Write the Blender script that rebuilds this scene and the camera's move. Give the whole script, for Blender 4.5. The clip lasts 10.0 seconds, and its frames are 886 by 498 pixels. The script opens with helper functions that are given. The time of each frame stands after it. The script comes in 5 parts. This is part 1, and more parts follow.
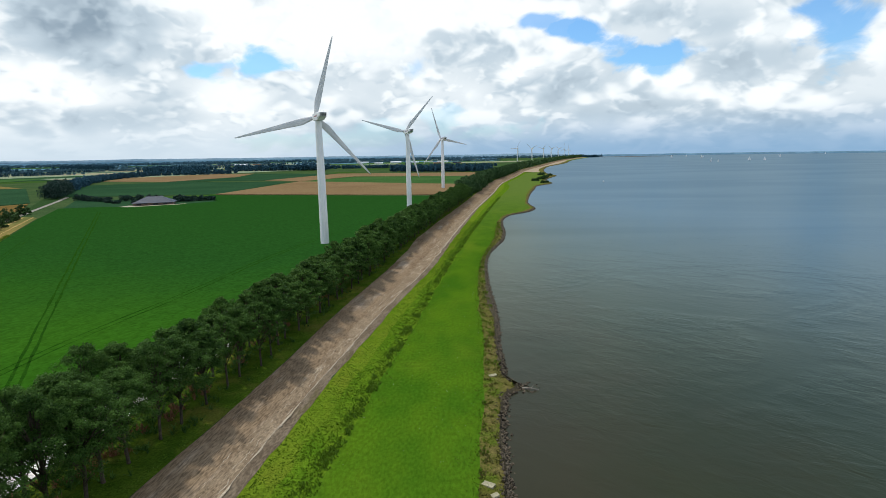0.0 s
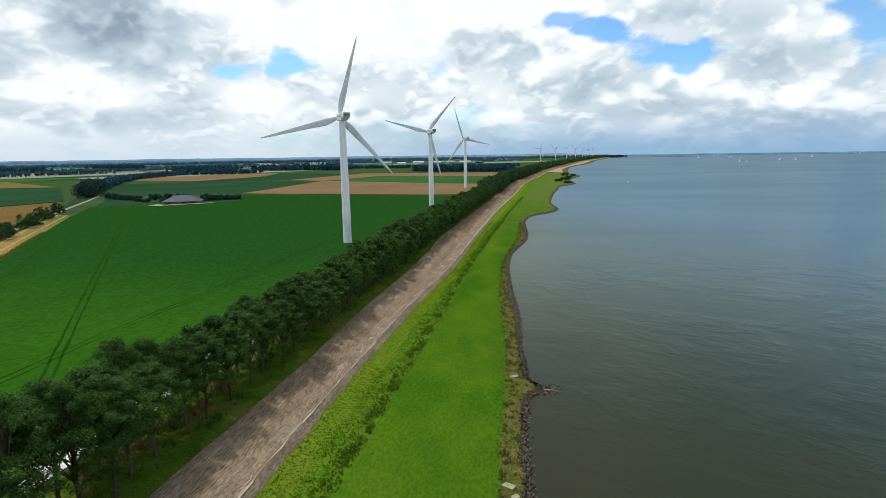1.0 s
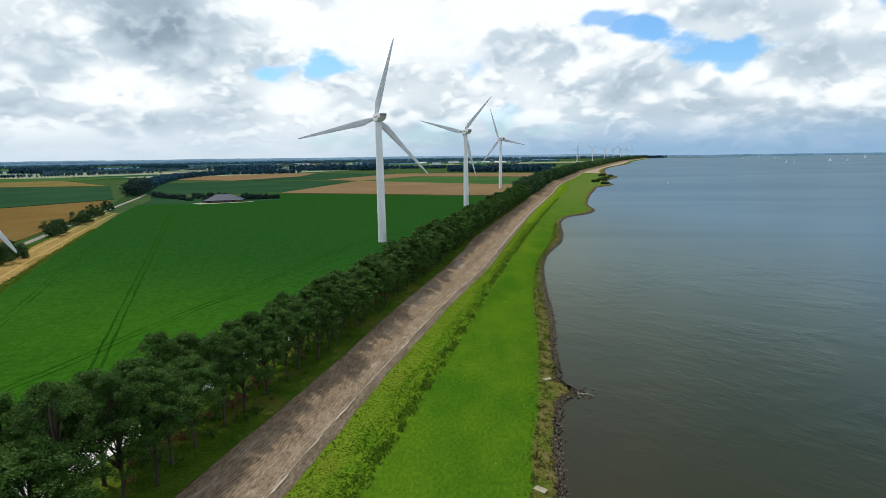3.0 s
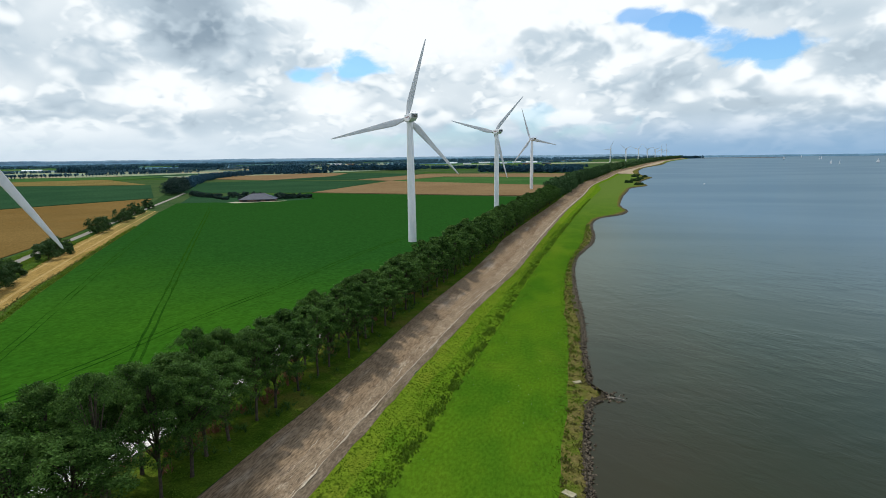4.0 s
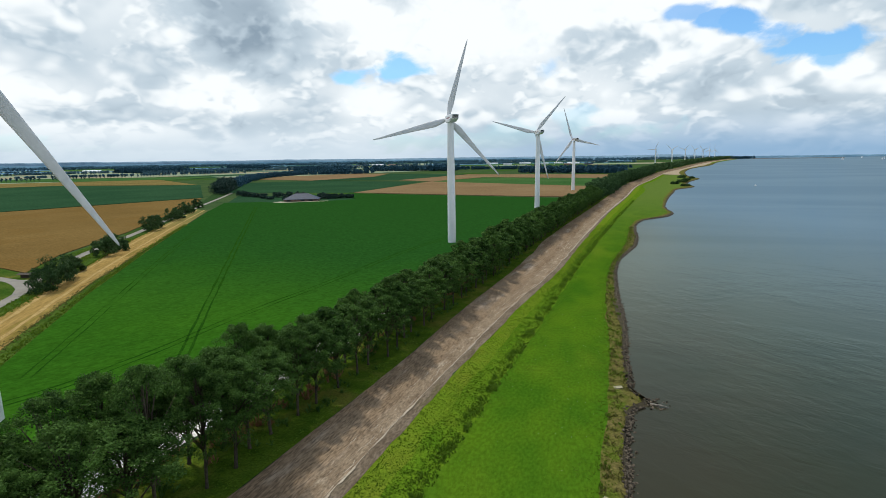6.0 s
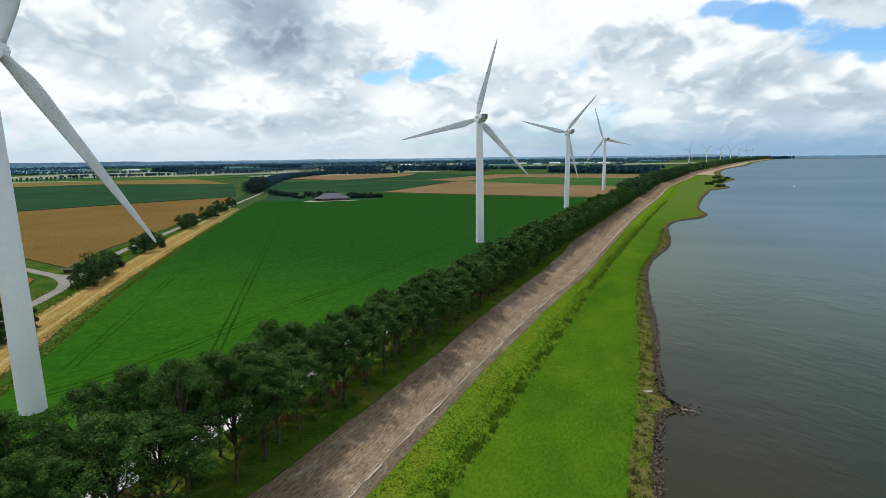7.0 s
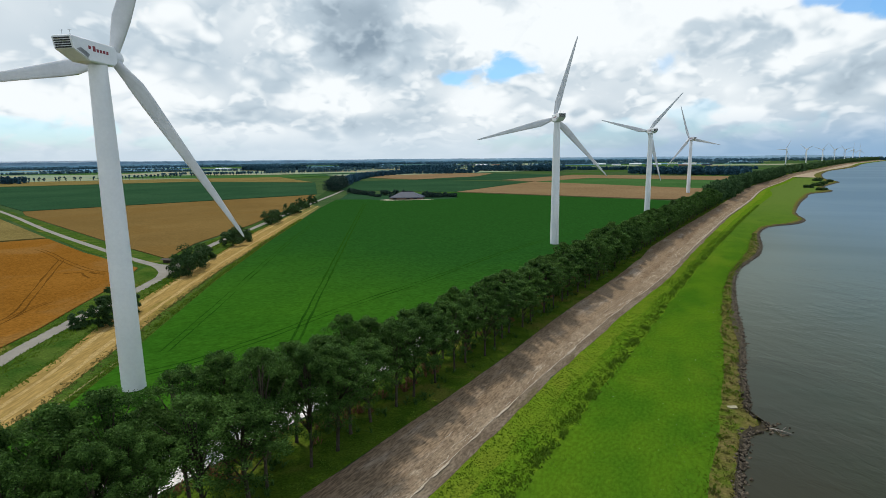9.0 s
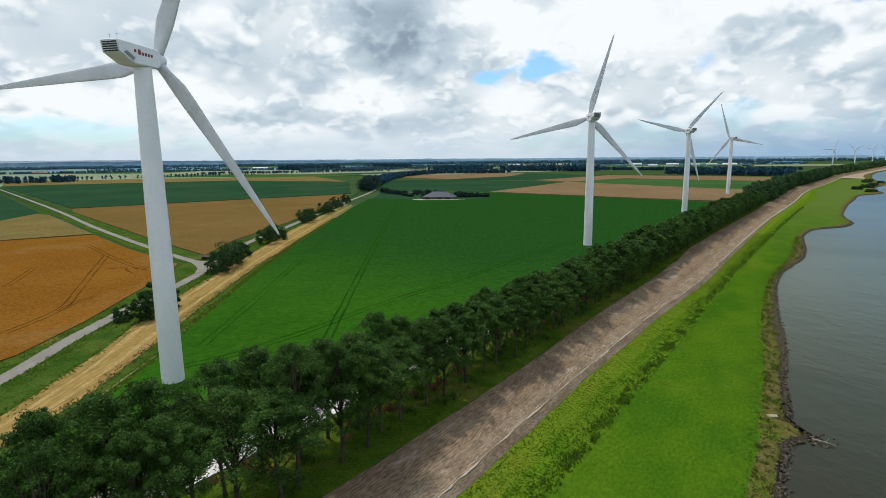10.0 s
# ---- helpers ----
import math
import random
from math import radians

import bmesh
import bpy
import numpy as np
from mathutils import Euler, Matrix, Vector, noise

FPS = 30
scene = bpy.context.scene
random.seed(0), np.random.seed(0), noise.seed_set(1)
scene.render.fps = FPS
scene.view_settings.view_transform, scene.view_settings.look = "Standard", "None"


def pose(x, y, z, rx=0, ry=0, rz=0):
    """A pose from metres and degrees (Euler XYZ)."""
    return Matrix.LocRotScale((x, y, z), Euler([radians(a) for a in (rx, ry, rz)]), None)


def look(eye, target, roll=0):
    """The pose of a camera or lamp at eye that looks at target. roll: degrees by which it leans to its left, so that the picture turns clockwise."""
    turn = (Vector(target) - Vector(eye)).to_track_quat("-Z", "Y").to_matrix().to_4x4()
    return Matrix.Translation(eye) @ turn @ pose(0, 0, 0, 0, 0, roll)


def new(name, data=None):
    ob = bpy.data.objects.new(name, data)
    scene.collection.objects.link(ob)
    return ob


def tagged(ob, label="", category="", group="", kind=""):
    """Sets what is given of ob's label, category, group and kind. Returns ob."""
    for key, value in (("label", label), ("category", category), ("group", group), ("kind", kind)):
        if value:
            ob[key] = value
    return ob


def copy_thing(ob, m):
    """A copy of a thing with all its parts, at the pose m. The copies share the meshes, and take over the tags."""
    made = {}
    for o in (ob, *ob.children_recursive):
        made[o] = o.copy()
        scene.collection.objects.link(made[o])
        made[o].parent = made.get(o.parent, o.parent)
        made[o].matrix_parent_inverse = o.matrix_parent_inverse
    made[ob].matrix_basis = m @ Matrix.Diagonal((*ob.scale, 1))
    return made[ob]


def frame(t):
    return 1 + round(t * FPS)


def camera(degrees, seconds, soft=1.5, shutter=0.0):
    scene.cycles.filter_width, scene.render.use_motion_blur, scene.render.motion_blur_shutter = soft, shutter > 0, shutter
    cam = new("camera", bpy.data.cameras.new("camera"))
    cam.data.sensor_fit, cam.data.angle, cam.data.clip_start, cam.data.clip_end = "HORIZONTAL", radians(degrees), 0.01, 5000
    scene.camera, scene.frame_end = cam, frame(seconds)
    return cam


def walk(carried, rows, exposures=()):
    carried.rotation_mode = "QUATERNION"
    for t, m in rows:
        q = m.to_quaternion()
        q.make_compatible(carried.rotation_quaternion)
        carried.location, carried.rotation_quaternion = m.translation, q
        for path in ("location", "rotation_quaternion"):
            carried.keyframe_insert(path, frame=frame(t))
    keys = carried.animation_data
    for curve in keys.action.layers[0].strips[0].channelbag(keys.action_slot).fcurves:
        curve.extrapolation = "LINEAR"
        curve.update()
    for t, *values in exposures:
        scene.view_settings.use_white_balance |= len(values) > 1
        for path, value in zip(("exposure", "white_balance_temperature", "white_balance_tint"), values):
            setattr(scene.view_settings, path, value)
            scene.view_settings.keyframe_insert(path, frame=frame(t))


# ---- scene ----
# ------------------------------------------------------------------ camera
EYE = (0.0, 0.0, 42.0)
cam = camera(78.9, 10.0, soft=0.75)
# seconds, yaw to the left of +y, pitch, roll: the drone hovers and turns
PATH = [
    (0.0, 1.82, -10.02, -1.00), (0.5, 3.01, -10.00, -0.97), (1.0, 4.18, -9.98, -0.96), (1.5, 5.19, -9.95, -0.95),
    (2.0, 5.95, -9.93, -0.94), (2.5, 6.67, -9.91, -0.93), (4.0, 11.06, -9.82, -0.86), (4.5, 12.52, -9.78, -0.89),
    (5.0, 13.44, -9.75, -0.92), (5.5, 14.30, -9.71, -0.93), (7.0, 18.31, -9.66, -0.88), (7.5, 20.45, -9.63, -0.86),
    (8.0, 22.44, -9.59, -0.81), (8.5, 24.29, -9.57, -0.75), (9.0, 26.15, -9.56, -0.71), (9.5, 28.00, -9.55, -0.66),
    (10.0, 29.55, -9.54, -0.63),
]


def aim(yaw, pitch):
    a, b = radians(yaw), radians(pitch)
    return (EYE[0] - math.sin(a) * math.cos(b) * 100, EYE[1] + math.cos(a) * math.cos(b) * 100, EYE[2] + math.sin(b) * 100)


walk(cam, [(t, look(EYE, aim(yaw, pitch), roll)) for t, yaw, pitch, roll in PATH], [(0.0, -0.10), (2.5, -0.11), (5.0, -0.13), (7.5, -0.16), (10.0, -0.20)])

# ------------------------------------------------------------------ light
SUN_AZ, SUN_EL = 64.0, 63.0          # degrees to the left of +y, and up
sun = new("sun", bpy.data.lights.new("sun", "SUN"))
sun.data.energy, sun.data.angle, sun.data.color = 2.9, radians(2.0), (1.0, 0.94, 0.84)
sun_dir = Vector((-math.sin(radians(SUN_AZ)) * math.cos(radians(SUN_EL)), math.cos(radians(SUN_AZ)) * math.cos(radians(SUN_EL)), math.sin(radians(SUN_EL))))
sun.matrix_world = look(sun_dir * 500, (0, 0, 0))


class Nodes:
    """Short hand for a node tree."""

    def __init__(self, tree):
        self.tree = tree
        tree.nodes.clear()

    def add(self, kind, ins=None):
        n = self.tree.nodes.new(kind)
        for k, v in (ins or {}).items():
            self.put(n.inputs[k], v)
        return n

    def put(self, socket, v):
        if isinstance(v, bpy.types.NodeSocket):
            self.tree.links.new(v, socket)
        else:
            socket.default_value = v

    def math(self, op, a, b=0.0, c=None, clamp=False):
        n = self.add("ShaderNodeMath")
        n.operation, n.use_clamp = op, clamp
        self.put(n.inputs[0], a)
        self.put(n.inputs[1], b)
        if c is not None:
            self.put(n.inputs[2], c)
        return n.outputs[0]

    def vmath(self, op, a, b=None, out=0):
        n = self.add("ShaderNodeVectorMath")
        n.operation = op
        self.put(n.inputs[0], a)
        if b is not None:
            self.put(n.inputs[1], b)
        return n.outputs[out]

    def mix(self, f, a, b, blend="MIX"):
        n = self.add("ShaderNodeMix")
        n.data_type, n.blend_type = "RGBA", blend
        for i, v in ((0, f), (6, a), (7, b)):
            self.put(n.inputs[i], (*v, 1) if isinstance(v, tuple) and len(v) == 3 else v)
        return n.outputs[2]

    def step(self, v, lo, hi, a=0.0, b=1.0):
        n = self.add("ShaderNodeMapRange")
        n.interpolation_type = "SMOOTHSTEP"
        for i, x in enumerate((v, lo, hi, a, b)):
            self.put(n.inputs[i], x)
        return n.outputs[0]

    def noise(self, vec, scale, detail=4.0, rough=0.55, distort=0.0):
        n = self.add("ShaderNodeTexNoise")
        for k, v in (("Vector", vec), ("Scale", scale), ("Detail", detail), ("Roughness", rough), ("Distortion", distort)):
            self.put(n.inputs[k], v)
        return n.outputs["Fac"]


def heading(az, el):
    a, b = radians(az), radians(el)
    return (-math.sin(a) * math.cos(b), math.cos(a) * math.cos(b), math.sin(b))


def build_world():
    world = bpy.data.worlds.new("sky")
    scene.world = world
    world.use_nodes = True
    n = Nodes(world.node_tree)
    way = n.vmath("NORMALIZE", n.add("ShaderNodeTexCoord").outputs["Generated"])
    sky = n.add("ShaderNodeTexSky")
    sky.sky_type, sky.sun_disc, sky.altitude = "NISHITA", False, 40.0
    sky.sun_elevation, sky.sun_rotation = radians(SUN_EL), radians(-SUN_AZ)
    sep = n.add("ShaderNodeSeparateXYZ", ins={0: way})
    up = sep.outputs[2]
    blue = n.mix(1.0, sky.outputs[0], (0.098, 0.150, 0.190), "MULTIPLY")
    # cumulus: rounded heads that stand in rows behind one another, each bright on top and grey below
    flat = n.add("ShaderNodeCombineXYZ", ins={0: sep.outputs[0], 1: sep.outputs[1], 2: n.math("MULTIPLY", n.math("POWER", n.math("MAXIMUM", n.math("ADD", up, 0.012), 0.0), 0.75), 1.30)}).outputs[0]
    big = n.noise(flat, 4.5, 3.0, 0.5, 0.2)
    soft = n.noise(n.vmath("ADD", flat, (3.1, 1.7, 0.4)), 7.0, 2.0, 0.45)
    sway = n.add("ShaderNodeTexNoise", ins={"Vector": flat, "Scale": 9.0, "Detail": 2.0})
    bent = n.vmath("ADD", flat, n.vmath("MULTIPLY", n.vmath("SUBTRACT", sway.outputs["Color"], (0.5, 0.5, 0.5)), (0.05, 0.05, 0.035)))

    def billows(vec, scale):
        v = n.add("ShaderNodeTexVoronoi", ins={"Vector": vec, "Scale": scale})
        v.feature = "SMOOTH_F1"
        n.put(v.inputs["Smoothness"], 0.25)
        return n.math("SUBTRACT", 1.0, v.outputs["Distance"])

    def mass(vec, scale, low, high):
        """How thick the cloud stands: a broad mass with two sizes of heads on its outline."""
        heads = n.math("ADD", n.math("MULTIPLY", billows(vec, scale * 3.0), 0.22), n.math("MULTIPLY", billows(n.vmath("ADD", vec, (0.3, 0.7, 0.2)), scale * 7.5), 0.07))
        return n.step(n.math("ADD", n.noise(vec, scale, 2.0, 0.5), n.math("SUBTRACT", heads, 0.175)), low, high)

    def deck(shift, scale, rise, low, high):
        """A row of clouds: its cover, and how much of it lies under more cloud."""
        here = n.vmath("ADD", bent, shift)
        return mass(here, scale, low, high), mass(n.vmath("ADD", here, (-0.2 * rise, 0.1 * rise, rise)), scale, low, high)

    far_c, far_u = deck((5.0, 2.0, 1.0), 14.0, 0.022, 0.42, 0.60)
    near_c, near_u = deck((0.0, 0.0, 0.0), 6.5, 0.042, 0.40, 0.64)
    ragged = n.noise(flat, 13.0, 5.0, 0.58, 0.4)
    warp = n.math("ADD", n.math("MULTIPLY", n.math("SUBTRACT", billows(bent, 20.0), 0.55), 0.12), n.math("ADD", n.math("MULTIPLY", n.math("SUBTRACT", ragged, 0.5), 0.30), n.math("MULTIPLY", n.math("SUBTRACT", soft, 0.5), 0.25)))

    def lobes(spots, edge=(1.6, 0.2), ragged=4.0):
        """How near the direction lies to any of the spots (az, el, half width, half height, weight), its outline roughened."""
        total = None
        for az, el, wide, high, weight in spots:
            d = n.vmath("SUBTRACT", way, heading(az, el))
            a = radians(az)
            side = n.math("DIVIDE", n.vmath("DOT_PRODUCT", d, (math.cos(a), math.sin(a), 0.0), 1), radians(wide))
            rise = n.math("DIVIDE", n.vmath("DOT_PRODUCT", d, (0.0, 0.0, 1.0), 1), radians(high))
            ahead = n.math("GREATER_THAN", n.vmath("DOT_PRODUCT", way, heading(az, el), 1), 0.3)
            r = n.math("SQRT", n.math("ADD", n.math("MULTIPLY", side, side), n.math("MULTIPLY", rise, rise)))
            r = n.math("ADD", r, n.math("MULTIPLY", warp, ragged))
            v = n.math("MULTIPLY", n.math("MULTIPLY", n.step(r, *edge), ahead), weight)
            total = v if total is None else n.math("MAXIMUM", total, v)
        return total

    gaps = lobes(GAPS, (1.55, 0.45), 13.0)
    dark = lobes(DARK)
    bright = lobes(BRIGHT, (1.5, 0.3), 3.0)
    lit = n.math("MAXIMUM", n.math("MULTIPLY", n.math("SUBTRACT", far_c, far_u), 0.50), n.math("SUBTRACT", near_c, near_u))
    under = n.math("ADD", n.math("MULTIPLY", n.math("MULTIPLY", far_c, far_u), 0.10), n.math("MULTIPLY", n.math("MULTIPLY", near_c, near_u), 0.14))
    shade = n.math("ADD", 0.765, n.math("MULTIPLY", lit, 0.32))
    shade = n.math("SUBTRACT", shade, under)
    shade = n.math("ADD", shade, n.math("MULTIPLY", n.math("SUBTRACT", big, 0.5), 0.45))
    shade = n.math("ADD", shade, n.math("MULTIPLY", n.math("SUBTRACT", soft, 0.5), 0.28))
    shade = n.math("SUBTRACT", n.math("ADD", shade, n.math("MULTIPLY", bright, 0.34)), n.math("MULTIPLY", dark, 0.36))
    cloud = n.mix(n.step(shade, 0.10, 0.66), CLOUD_DARK, CLOUD_MID)
    cloud = n.mix(n.step(shade, 0.56, 1.0), cloud, CLOUD_LIT)
    # pale, slightly blue veil low over the horizon
    low = n.step(up, 0.078, 0.0)
    veil = n.mix(n.step(n.vmath("DOT_PRODUCT", way, heading(-50, 0), 1), 0.25, 0.82), VEIL_LAND, VEIL_SEA)
    cloud = n.mix(n.math("MULTIPLY", low, 0.9), cloud, veil)
    # between the clouds overhead more of the blue shows than low down, where they stand behind one another
    open_sky = n.math("MULTIPLY", n.step(big, 0.56, 0.44, 0.0, 0.7), n.step(up, 0.25, 0.45))
    hole = n.math("MAXIMUM", gaps, open_sky, clamp=True)
    hole = n.math("MULTIPLY", hole, n.step(up, 0.0, 0.05, 0.4, 1.0))
    colour = n.mix(hole, cloud, blue)
    back = n.add("ShaderNodeBackground", ins={0: colour, 1: 1.0})
    n.tree.links.new(back.outputs[0], n.add("ShaderNodeOutputWorld").inputs[0])


CLOUD_DARK, CLOUD_MID, CLOUD_LIT = (0.265, 0.36, 0.455), (0.605, 0.725, 0.82), (1.07, 1.125, 1.15)
VEIL_LAND, VEIL_SEA = (0.68, 0.81, 0.92), (0.26, 0.46, 0.70)
# azimuth to the left of +y, height, half width, half height in degrees, weight
GAPS = [(-8.2, 12.5, 1.6, 0.5, 0.85), (-10.9, 11.9, 1.5, 0.6, 0.95), (-12.9, 11.6, 1.4, 0.8, 1.0), (-16.2, 9.9, 1.0, 0.6, 0.9), (-19.4, 8.9, 2.3, 0.95, 1.0), (-19.6, 7.4, 1.3, 0.8, 0.9), (-33.1, 10.2, 2.4, 2.4, 0.95), (-33.9, 8.2, 1.6, 1.2, 0.8), (24.2, 8.1, 1.5, 0.65, 0.9), (19.0, 8.8, 1.5, 0.75, 0.95), (3.8, 8.7, 1.2, 1.0, 0.4),
        (0.7, 3.3, 2.2, 1.0, 0.45), (-4.0, 2.4, 3.0, 0.7, 0.4), (17.7, 1.6, 4.0, 0.9, 0.45), (8.0, 2.2, 4.0, 0.9, 0.4), (65.3, 2.6, 6.5, 0.8, 0.6), (55.0, 1.6, 5.0, 0.6, 0.35)]
DARK = [(34.5, 12.8, 5.0, 3.4, 0.95), (29.8, 11.6, 3.0, 2.6, 0.5), (42.1, 8.2, 3.0, 2.0, 0.6), (-27.0, 7.6, 6.0, 1.8, 0.45), (-30.5, 6.8, 3.0, 1.2, 0.4), (-10.8, 6.0, 5.0, 1.6, 0.45), (-2.3, 10.0, 5.0, 2.0, 0.2), (32.5, 3.5, 6.0, 1.0, 0.5), (39.0, 4.0, 3.0, 0.8, 0.4), (47.2, 4.0, 4.0, 1.0, 0.4),
        (-17.0, 4.0, 6.0, 1.3, 0.45), (-23.4, 11.2, 3.0, 1.2, 0.3), (11.1, 3.7, 4.0, 0.9, 0.4), (-18.5, 12.2, 4.0, 0.8, 0.35), (-30.0, 2.6, 9.0, 0.9, 0.35), (52.0, 9.0, 4.0, 2.0, 0.35)]
BRIGHT = [(-14.4, 10.4, 1.5, 0.7, 0.9), (-20.7, 6.6, 1.6, 0.6, 1.0), (-28.5, 4.8, 1.5, 0.6, 0.9), (-32.1, 3.6, 1.8, 0.6, 0.8), (-29.1, 10.0, 2.8, 1.2, 0.6), (14.0, 12.6, 11.0, 3.4, 1.0), (2.0, 13.8, 7.0, 1.6, 0.8), (22.7, 13.0, 4.0, 3.0, 0.9), (21.8, 6.2, 3.0, 1.2, 0.7), (-7.4, 8.3, 3.0, 1.2, 0.6), (37.0, 6.0, 5.0, 1.8, 0.8),
          (22.7, 6.0, 3.4, 1.6, 0.6), (54.2, 6.0, 5.0, 1.6, 0.8), (66.0, 3.7, 3.0, 0.6, 1.0), (60.0, 5.2, 9.0, 1.6, 0.8), (50.0, 2.6, 8.0, 1.2, 0.7), (9.0, 11.0, 6.0, 2.0, 0.6), (-35.8, 8.6, 1.2, 2.0, 0.7), (-8.0, 13.6, 4.0, 0.8, 0.5)]
build_world()

# ------------------------------------------------------------------ materials


def material(name, low, high, scale, grain=0.0, grain_amount=0.3, rough=0.85, bump=0.0, bump_scale=1.0, bump_size=0.05, patch=None, patch_scale=0.1, patch_at=(0.5, 0.65),
             stretch=(1, 1, 1), spread=0.0, gloss=0.3, metal=0.0, through_light=0.0, turn=0.0, along=None):
    """A surface that wavers between two colours at one scale, with finer grain, larger patches and fine relief."""
    m = bpy.data.materials.new(name)
    m.use_nodes = True
    n = Nodes(m.node_tree)
    at = n.add("ShaderNodeTexCoord").outputs["Object"]
    info = n.add("ShaderNodeObjectInfo").outputs["Random"]
    lay = n.add("ShaderNodeMapping", ins={0: at, 2: (0, 0, radians(-turn)), 3: tuple(1.0 / v for v in stretch)})
    lay.vector_type = "TEXTURE"
    turned = lay.outputs[0]
    if spread:
        turned = n.vmath("ADD", turned, n.vmath("MULTIPLY", n.add("ShaderNodeCombineXYZ", ins={0: info, 1: info, 2: info}).outputs[0], (37.0, 91.0, 53.0)))
    f = n.step(n.noise(turned, scale, 5.0, 0.6), 0.3, 0.7)
    c = n.mix(f, low, high)
    if patch:
        c = n.mix(n.step(n.noise(n.vmath("ADD", turned, (11.0, 5.0, 3.0)), patch_scale, 4.0, 0.55, 0.4), *patch_at), c, patch)
    # tone shifts northwards; on meadow and beet it carries haze and far dimming
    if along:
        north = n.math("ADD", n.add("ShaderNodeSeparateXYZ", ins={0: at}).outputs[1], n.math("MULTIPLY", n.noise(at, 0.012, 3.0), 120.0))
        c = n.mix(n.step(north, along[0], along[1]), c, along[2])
    if grain:
        g = n.step(n.noise(turned, grain, 3.0, 0.65), 0.25, 0.75, 1.0 - grain_amount, 1.0 + grain_amount)
        c = n.mix(1.0, c, n.add("ShaderNodeCombineXYZ", ins={0: g, 1: g, 2: g}).outputs[0], "MULTIPLY")
    if spread:
        s = n.step(info, 0.0, 1.0, 1.0 - spread, 1.0 + spread)
        c = n.mix(1.0, c, n.add("ShaderNodeCombineXYZ", ins={0: s, 1: s, 2: s}).outputs[0], "MULTIPLY")
    p = n.add("ShaderNodeBsdfPrincipled", ins={"Base Color": c, "Roughness": rough, "Metallic": metal, "Specular IOR Level": gloss})
    if bump:
        b = n.add("ShaderNodeBump", ins={"Strength": bump, "Distance": bump_size, "Height": n.noise(turned, bump_scale, 4.0, 0.6)})
        n.tree.links.new(b.outputs[0], p.inputs["Normal"])
    end = p.outputs[0]
    if through_light:
        tr = n.add("ShaderNodeBsdfTranslucent", ins={0: c})
        end = n.add("ShaderNodeMixShader", ins={0: through_light, 1: end, 2: tr.outputs[0]}).outputs[0]
    n.tree.links.new(end, n.add("ShaderNodeOutputMaterial").inputs[0])
    return m


def leafy(name, dark, light, through_light=0.25, rough=0.6, gloss=0.08):
    """Leaves: each clump of its own tone."""
    m = bpy.data.materials.new(name)
    m.use_nodes = True
    n = Nodes(m.node_tree)
    isle = n.add("ShaderNodeNewGeometry").outputs["Random Per Island"]
    info = n.add("ShaderNodeObjectInfo").outputs["Random"]
    at = n.add("ShaderNodeTexCoord").outputs["Object"]
    f = n.math("ADD", n.math("MULTIPLY", isle, 0.6), n.step(n.noise(at, 0.8, 2.0), 0.34, 0.66, 0.0, 0.5))
    c = n.mix(n.math("ADD", f, n.math("MULTIPLY", n.math("SUBTRACT", info, 0.5), 0.35), clamp=True), dark, light)
    p = n.add("ShaderNodeBsdfPrincipled", ins={"Base Color": c, "Roughness": rough, "Specular IOR Level": gloss})
    tr = n.add("ShaderNodeBsdfTranslucent", ins={0: c})
    end = n.add("ShaderNodeMixShader", ins={0: through_light, 1: p.outputs[0], 2: tr.outputs[0]})
    n.tree.links.new(end.outputs[0], n.add("ShaderNodeOutputMaterial").inputs[0])
    return m


